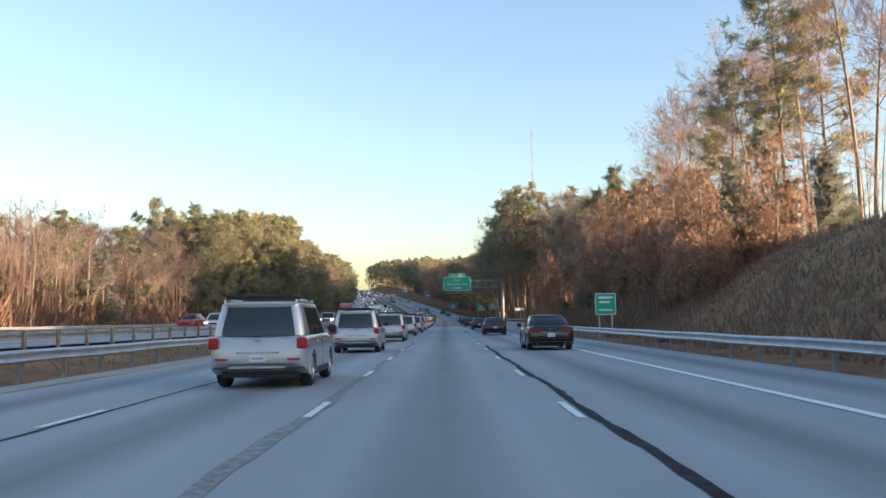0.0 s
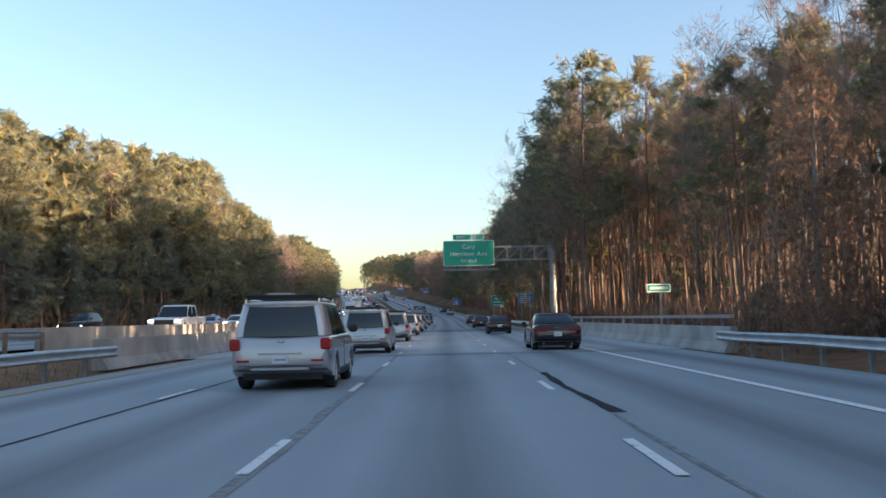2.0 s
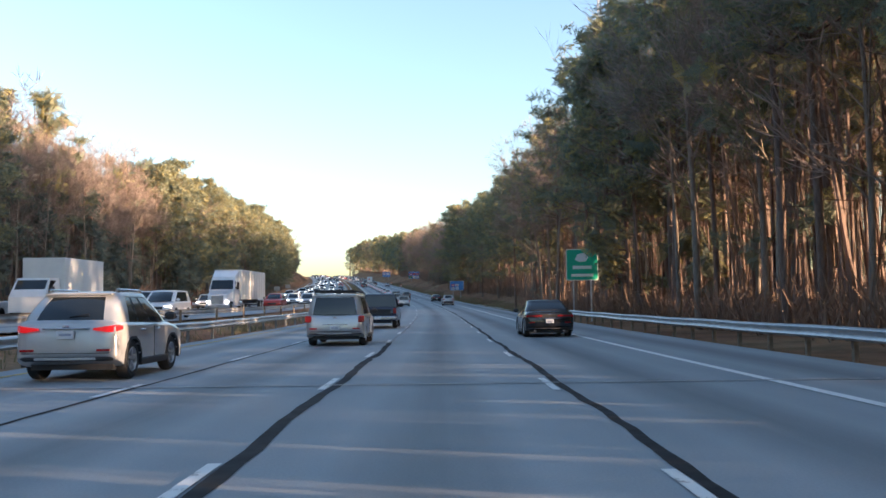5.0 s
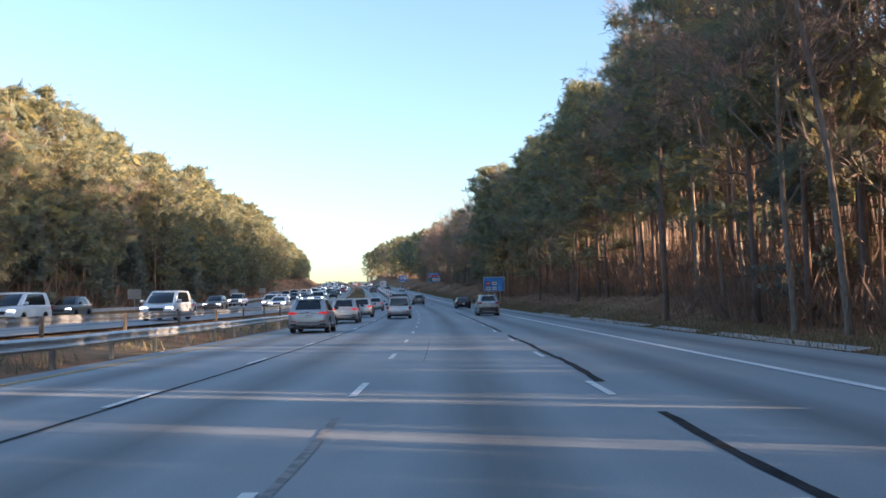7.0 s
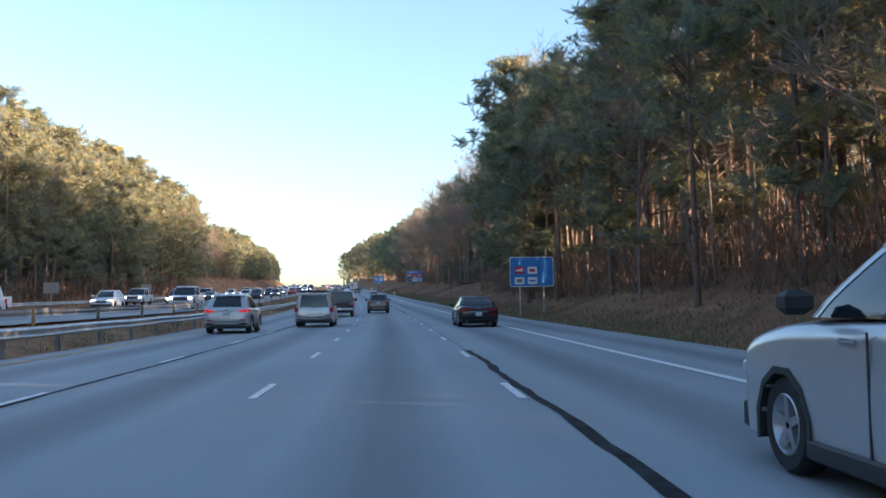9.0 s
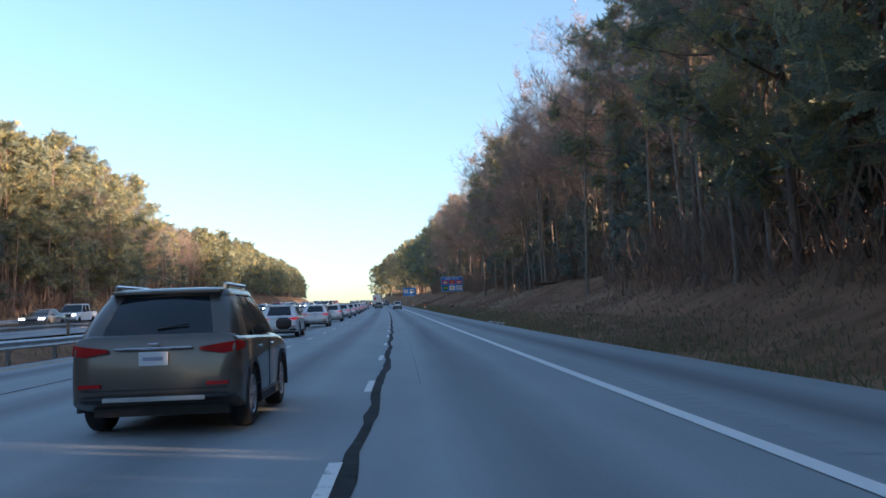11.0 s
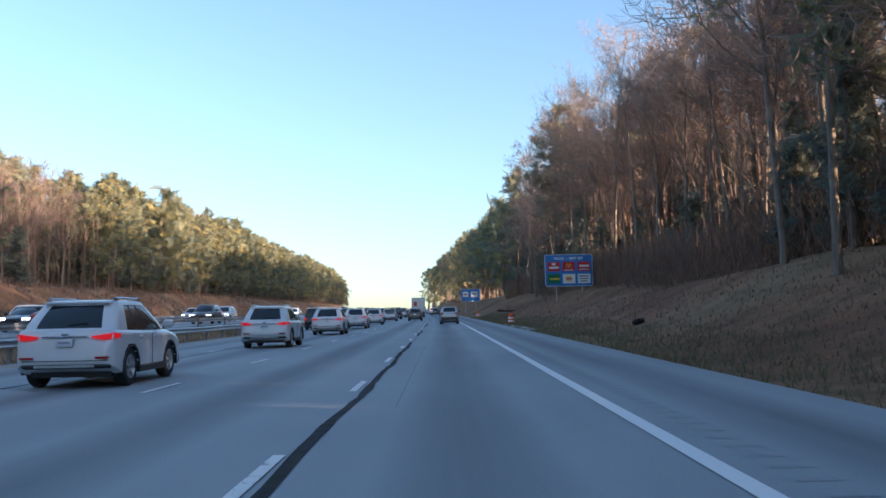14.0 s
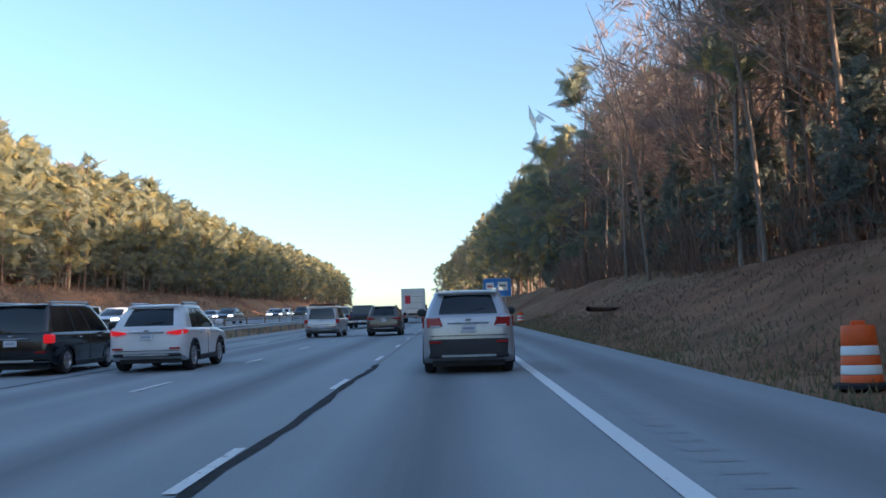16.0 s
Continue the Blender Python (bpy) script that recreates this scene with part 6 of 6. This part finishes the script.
def semi(name, label, cab):
    """A tractor with a long box trailer, nose ahead."""
    t = thing(name, label, "truck")
    tr = part("trailer", Mesh().box(-1.28, 1.28, 0, 13.6, 1.15, 4.05, 0.04), TRAILER_WHITE, t, "white box trailer")
    for k in range(9):
        for sx in (-1, 1):
            part("trailer_rib", Mesh().box(sx * 1.285 - 0.012, sx * 1.285 + 0.012, 0.7 + k * 1.5, 0.76 + k * 1.5, 1.2, 4.0), SIGN_BACK, tr)
    part("cab", Mesh().loft([[(-1.2, 14.2, 0.55), (1.2, 14.2, 0.55), (1.2, 16.4, 0.55), (-1.2, 16.4, 0.55)], [(-1.2, 14.2, 2.2), (1.2, 14.2, 2.2), (1.2, 16.4, 2.1), (-1.2, 16.4, 2.1)], [(-1.15, 14.2, 3.9), (1.15, 14.2, 3.9), (1.05, 15.6, 3.3), (-1.05, 15.6, 3.3)]]), cab, t)
    part("hood", Mesh().loft([[(-1.1, 16.3, 0.6), (1.1, 16.3, 0.6), (1.1, 16.3, 2.05), (-1.1, 16.3, 2.05)], [(-0.95, 18.2, 0.6), (0.95, 18.2, 0.6), (0.9, 18.1, 1.65), (-0.9, 18.1, 1.65)]]), cab, t)
    part("windshield", slab([(-1.05, 16.42, 2.15), (1.05, 16.42, 2.15), (0.98, 15.85, 3.0), (-0.98, 15.85, 3.0)], 0.03), GLASS, t)
    part("grille", Mesh().box(-0.55, 0.55, 18.1, 18.24, 0.75, 1.55, 0.03), CHROME, t)
    part("chassis", Mesh().box(-0.6, 0.6, 0.5, 18.0, 0.7, 1.1), TRIM, t)
    part("bumper", Mesh().box(-1.15, 1.15, 18.05, 18.3, 0.4, 0.7, 0.04), CHROME, t)
    for sx in (-1, 1):
        part("head_lamp", Mesh().box(sx * 0.85 - 0.15, sx * 0.85 + 0.15, 18.0, 18.26, 0.85, 1.05), HEAD_ON, t)
        part("side_window", slab([(sx * 1.205, 15.0, 2.2), (sx * 1.205, 16.2, 2.2), (sx * 1.15, 15.8, 2.9), (sx * 1.15, 15.0, 2.9)], 0.02), GLASS, t)
        part("mirror", Mesh().box(sx * 1.45 - 0.1, sx * 1.45 + 0.1, 16.0, 16.1, 2.1, 2.8, 0.02), TRIM, t)
        part("fuel_tank", Mesh().tube((sx * 1.0, 12.9, 0.75), (sx * 1.0, 14.6, 0.75), 0.3, n=14), CHROME, t)
        for yy in (1.2, 2.4, 12.0, 13.2, 17.3):
            wheel(t, sx * 1.05, yy, 0.5, 0.32, True)
    return t


L1, L2, L3, L4 = -6.8, -3.4, 0.0, 3.75


def put(t, s, lat, oncoming=False, turn=0.0, h=None):
    base = (0.6 if oncoming else 0.002) if h is None else h
    t.matrix_basis = road_pose(s, lat, base, 180.0 + turn if oncoming else turn)
    return t


def again(t, s, lat, oncoming=False, turn=0.0):
    return copy_thing(t, road_pose(s, lat, 0.6 if oncoming else 0.002, 180.0 + turn if oncoming else turn))


# traffic on this side
wagon = put(car("station_wagon", "silver boxy station wagon with a roof rack and dark glass", "wagon", "silver", rack=True), 17.3, -3.6)
for s, lat in ((36.1, -3.6), (55, -3.4), (73, -3.3), (90.8, -3.2), (108.4, -3.2), (126.2, -3.2), (144, -3.2), (162.2, -3.3), (179.8, -3.3), (209.8, -3.4), (320.5, -3.4), (366.2, -3.7), (610.3, -3.2)):
    again(wagon, s, lat)
dark = put(car("sedan", "black saloon car with a full-width tail panel", "sedan", "black"), 36.2, 4.4)
for s, lat in ((73, 4.2), (108.4, 4.3), (143.6, 4.2), (179.6, 4.2), (215, 4.3), (363.2, 4.25)):
    again(dark, s, lat)
pick = put(pickup("pickup_truck", "dark blue pickup truck with a covered bed", "navy"), 229, -3.3)
for s, lat in ((388, -3.3), (634, -3.4)):
    again(pick, s, lat)
pearl = put(car("suv", "pearl silver sport utility vehicle with lit tail lamps", "crossover", "pearl", lit_rear=True), 196.8, -6.7)
for s in (137.5, 157.0, 178.0, 293.2, 310.4, 328.0, 359.2):
    again(pearl, s, -6.8)
put(car("suv", "silver sport utility vehicle with large red tail lamps", "suv", "silver"), 579.8, 4.25)
put(car("suv", "pale silver sport utility vehicle in the slow lane", "suv", "pearl"), 324.9, 3.95)
audi = put(car("suv", "white crossover with lit slim red tail lamps", "crossover", "white", lit_rear=True), 583.2, -3.5)
for s in (433.4, 454.2, 472.8, 490.8, 509.0, 527.2, 546.1, 563.9):
    again(audi, s, -3.6)
minivan = put(car("minivan", "black minivan in the fast lane", "van", "black", lit_rear=True), 582.8, -6.6)
again(minivan, 563.2, -6.6)
brown = put(car("suv", "grey-brown sport utility vehicle", "crossover", "brown"), 610.3, 0.2)
again(brown, 398.7, -0.3)
put(box_truck("box_truck", "white box truck with coloured panels on its rear door", PAINTS["white"]), 657.8, 0.1)
put(pickup("pickup_truck", "red pickup truck far ahead", "red"), 668, -3.4)

# oncoming traffic
put(semi("semi_truck", "red tractor unit with a long white trailer", TRUCK_RED), 193, -20.0, True)
put(semi("semi_truck", "white tractor unit with a long white trailer", PAINTS["white"]), 281, -20.2, True)
put(box_truck("box_truck", "white box truck on the oncoming carriageway", PAINTS["white"]), 240, -23.6, True)
FLEET = []
for k, (kind, color) in enumerate([("sedan", "grey"), ("crossover", "white"), ("suv", "black"), ("sedan", "silver"), ("van", "white"), ("crossover", "grey"), ("sedan", "white"), ("suv", "red")]):
    FLEET.append(car("car", "%s %s with its headlamps on" % (color, {"van": "minivan", "suv": "sport utility vehicle"}.get(kind, kind)), kind, color, lit_front=k % 4 != 3, rich=False))
FLEET.append(pickup("pickup_truck", "white pickup truck with its headlamps on", "white", True, rich=False))
used = set()
traffic = np.random.default_rng(12)


def send(k, s, lat, oncoming):
    if k in used:
        c = again(FLEET[k], s, lat, oncoming)
    else:
        c = put(FLEET[k], s, lat, oncoming)
        used.add(k)
    tagged(c, group="oncoming traffic" if oncoming else "traffic ahead")


for i, lat in enumerate((-16.9, -20.1, -23.7, -27.3)):
    s = 45.0 + 9 * i
    while s < 980:
        s += traffic.uniform(22, 56) if s < 620 else traffic.uniform(30, 64)
        if i == 1 and 170 < s < 300 or i == 2 and 225 < s < 250:
            continue
        send(int(traffic.integers(0, 9)), s, lat + traffic.normal(0, 0.2), True)
for i, lat in enumerate((L1, L2, L3, L4)):
    s = 625.0 + 12 * i + (30 if i == 2 else 0)
    while s < 980:
        s += traffic.uniform(20, 46)
        send(int(traffic.integers(0, 9)), s, lat + traffic.normal(0, 0.2), False)


# ---- small things on the verges ----
def radio_mast():
    t = thing("radio_mast", "tall thin lattice radio mast behind the wood", "radio mast", place=road_pose(392, 48, 0, tilt=False))
    for x, y in ((-0.6, -0.35), (0.6, -0.35), (0, 0.7)):
        part("leg", Mesh().tube((x, y, 0), (x * 0.6, y * 0.6, 82), 0.09, 0.07, 6), STEEL_DARK, t)
    for k in range(40):
        z = 2.0 * k + 1
        part("brace", Mesh().tube((-0.55, -0.3, z), (0.55, -0.3, z + 2.0), 0.05, n=4), STEEL_DARK, t)


radio_mast()
gutter = tagged(new("gutter"), "pale broken concrete gutter along the verge", "gutter", kind="structure")
for k, (s0, s1, lat, w) in enumerate([(272, 283, 9.1, 0.5), (285, 291, 9.15, 0.4), (293, 312, 9.1, 0.55), (316, 330, 9.1, 0.45), (444, 452, 9.0, 0.3), (547.5, 551, 9.05, 0.5), (551.3, 558, 9.1, 0.42), (558.4, 564, 9.05, 0.38), (564.3, 570, 9.0, 0.3)]):
    ribbon("gutter_slab", s0, s1, [lat - w / 2, lat, lat + w / 2], [0.02, 0.05, 0.09], CONCRETE, 1.5, gutter, "", 0.05, k)


def debris():
    m = Mesh().lathe([(0.18, -0.1), (0.33, -0.12), (0.36, 0), (0.33, 0.12), (0.18, 0.1)], (0, 0, 0), 14)
    t = tagged(new("scrap_tyre", mesh_data("scrap_tyre", m, RUBBER, True)), "black scrap tyre lying on the grassy bank", "tyre")
    t.matrix_basis = road_pose(533.5, 12.4, float(ground_height(533.5, 12.4)) + 0.1, tilt=False) @ pose(0, 0, 0, 20, 70, 30) @ Matrix.Scale(0.8, 4)
    for s, lat, turn, length in ((612, 13.0, 60, 7.0), (470, 17.0, 40, 5.0)):
        log = Quads()
        log.tube([(-length / 2, 0, 0), (0, 0.2, 0.1), (length / 2, -0.1, 0.35)], [0.16, 0.13, 0.06], 7)
        log.tube([(0.5, 0.1, 0.1), (1.6, 0.9, 0.6)], [0.07, 0.02], 4)
        ob = tagged(new("fallen_log", quad_data("fallen_log", *log.arrays(), BARK_PINE, True)), "dark fallen log lying on the bank", "log")
        ob.matrix_basis = road_pose(s, lat, float(ground_height(s, lat)) + 0.08, turn, tilt=False)


debris()
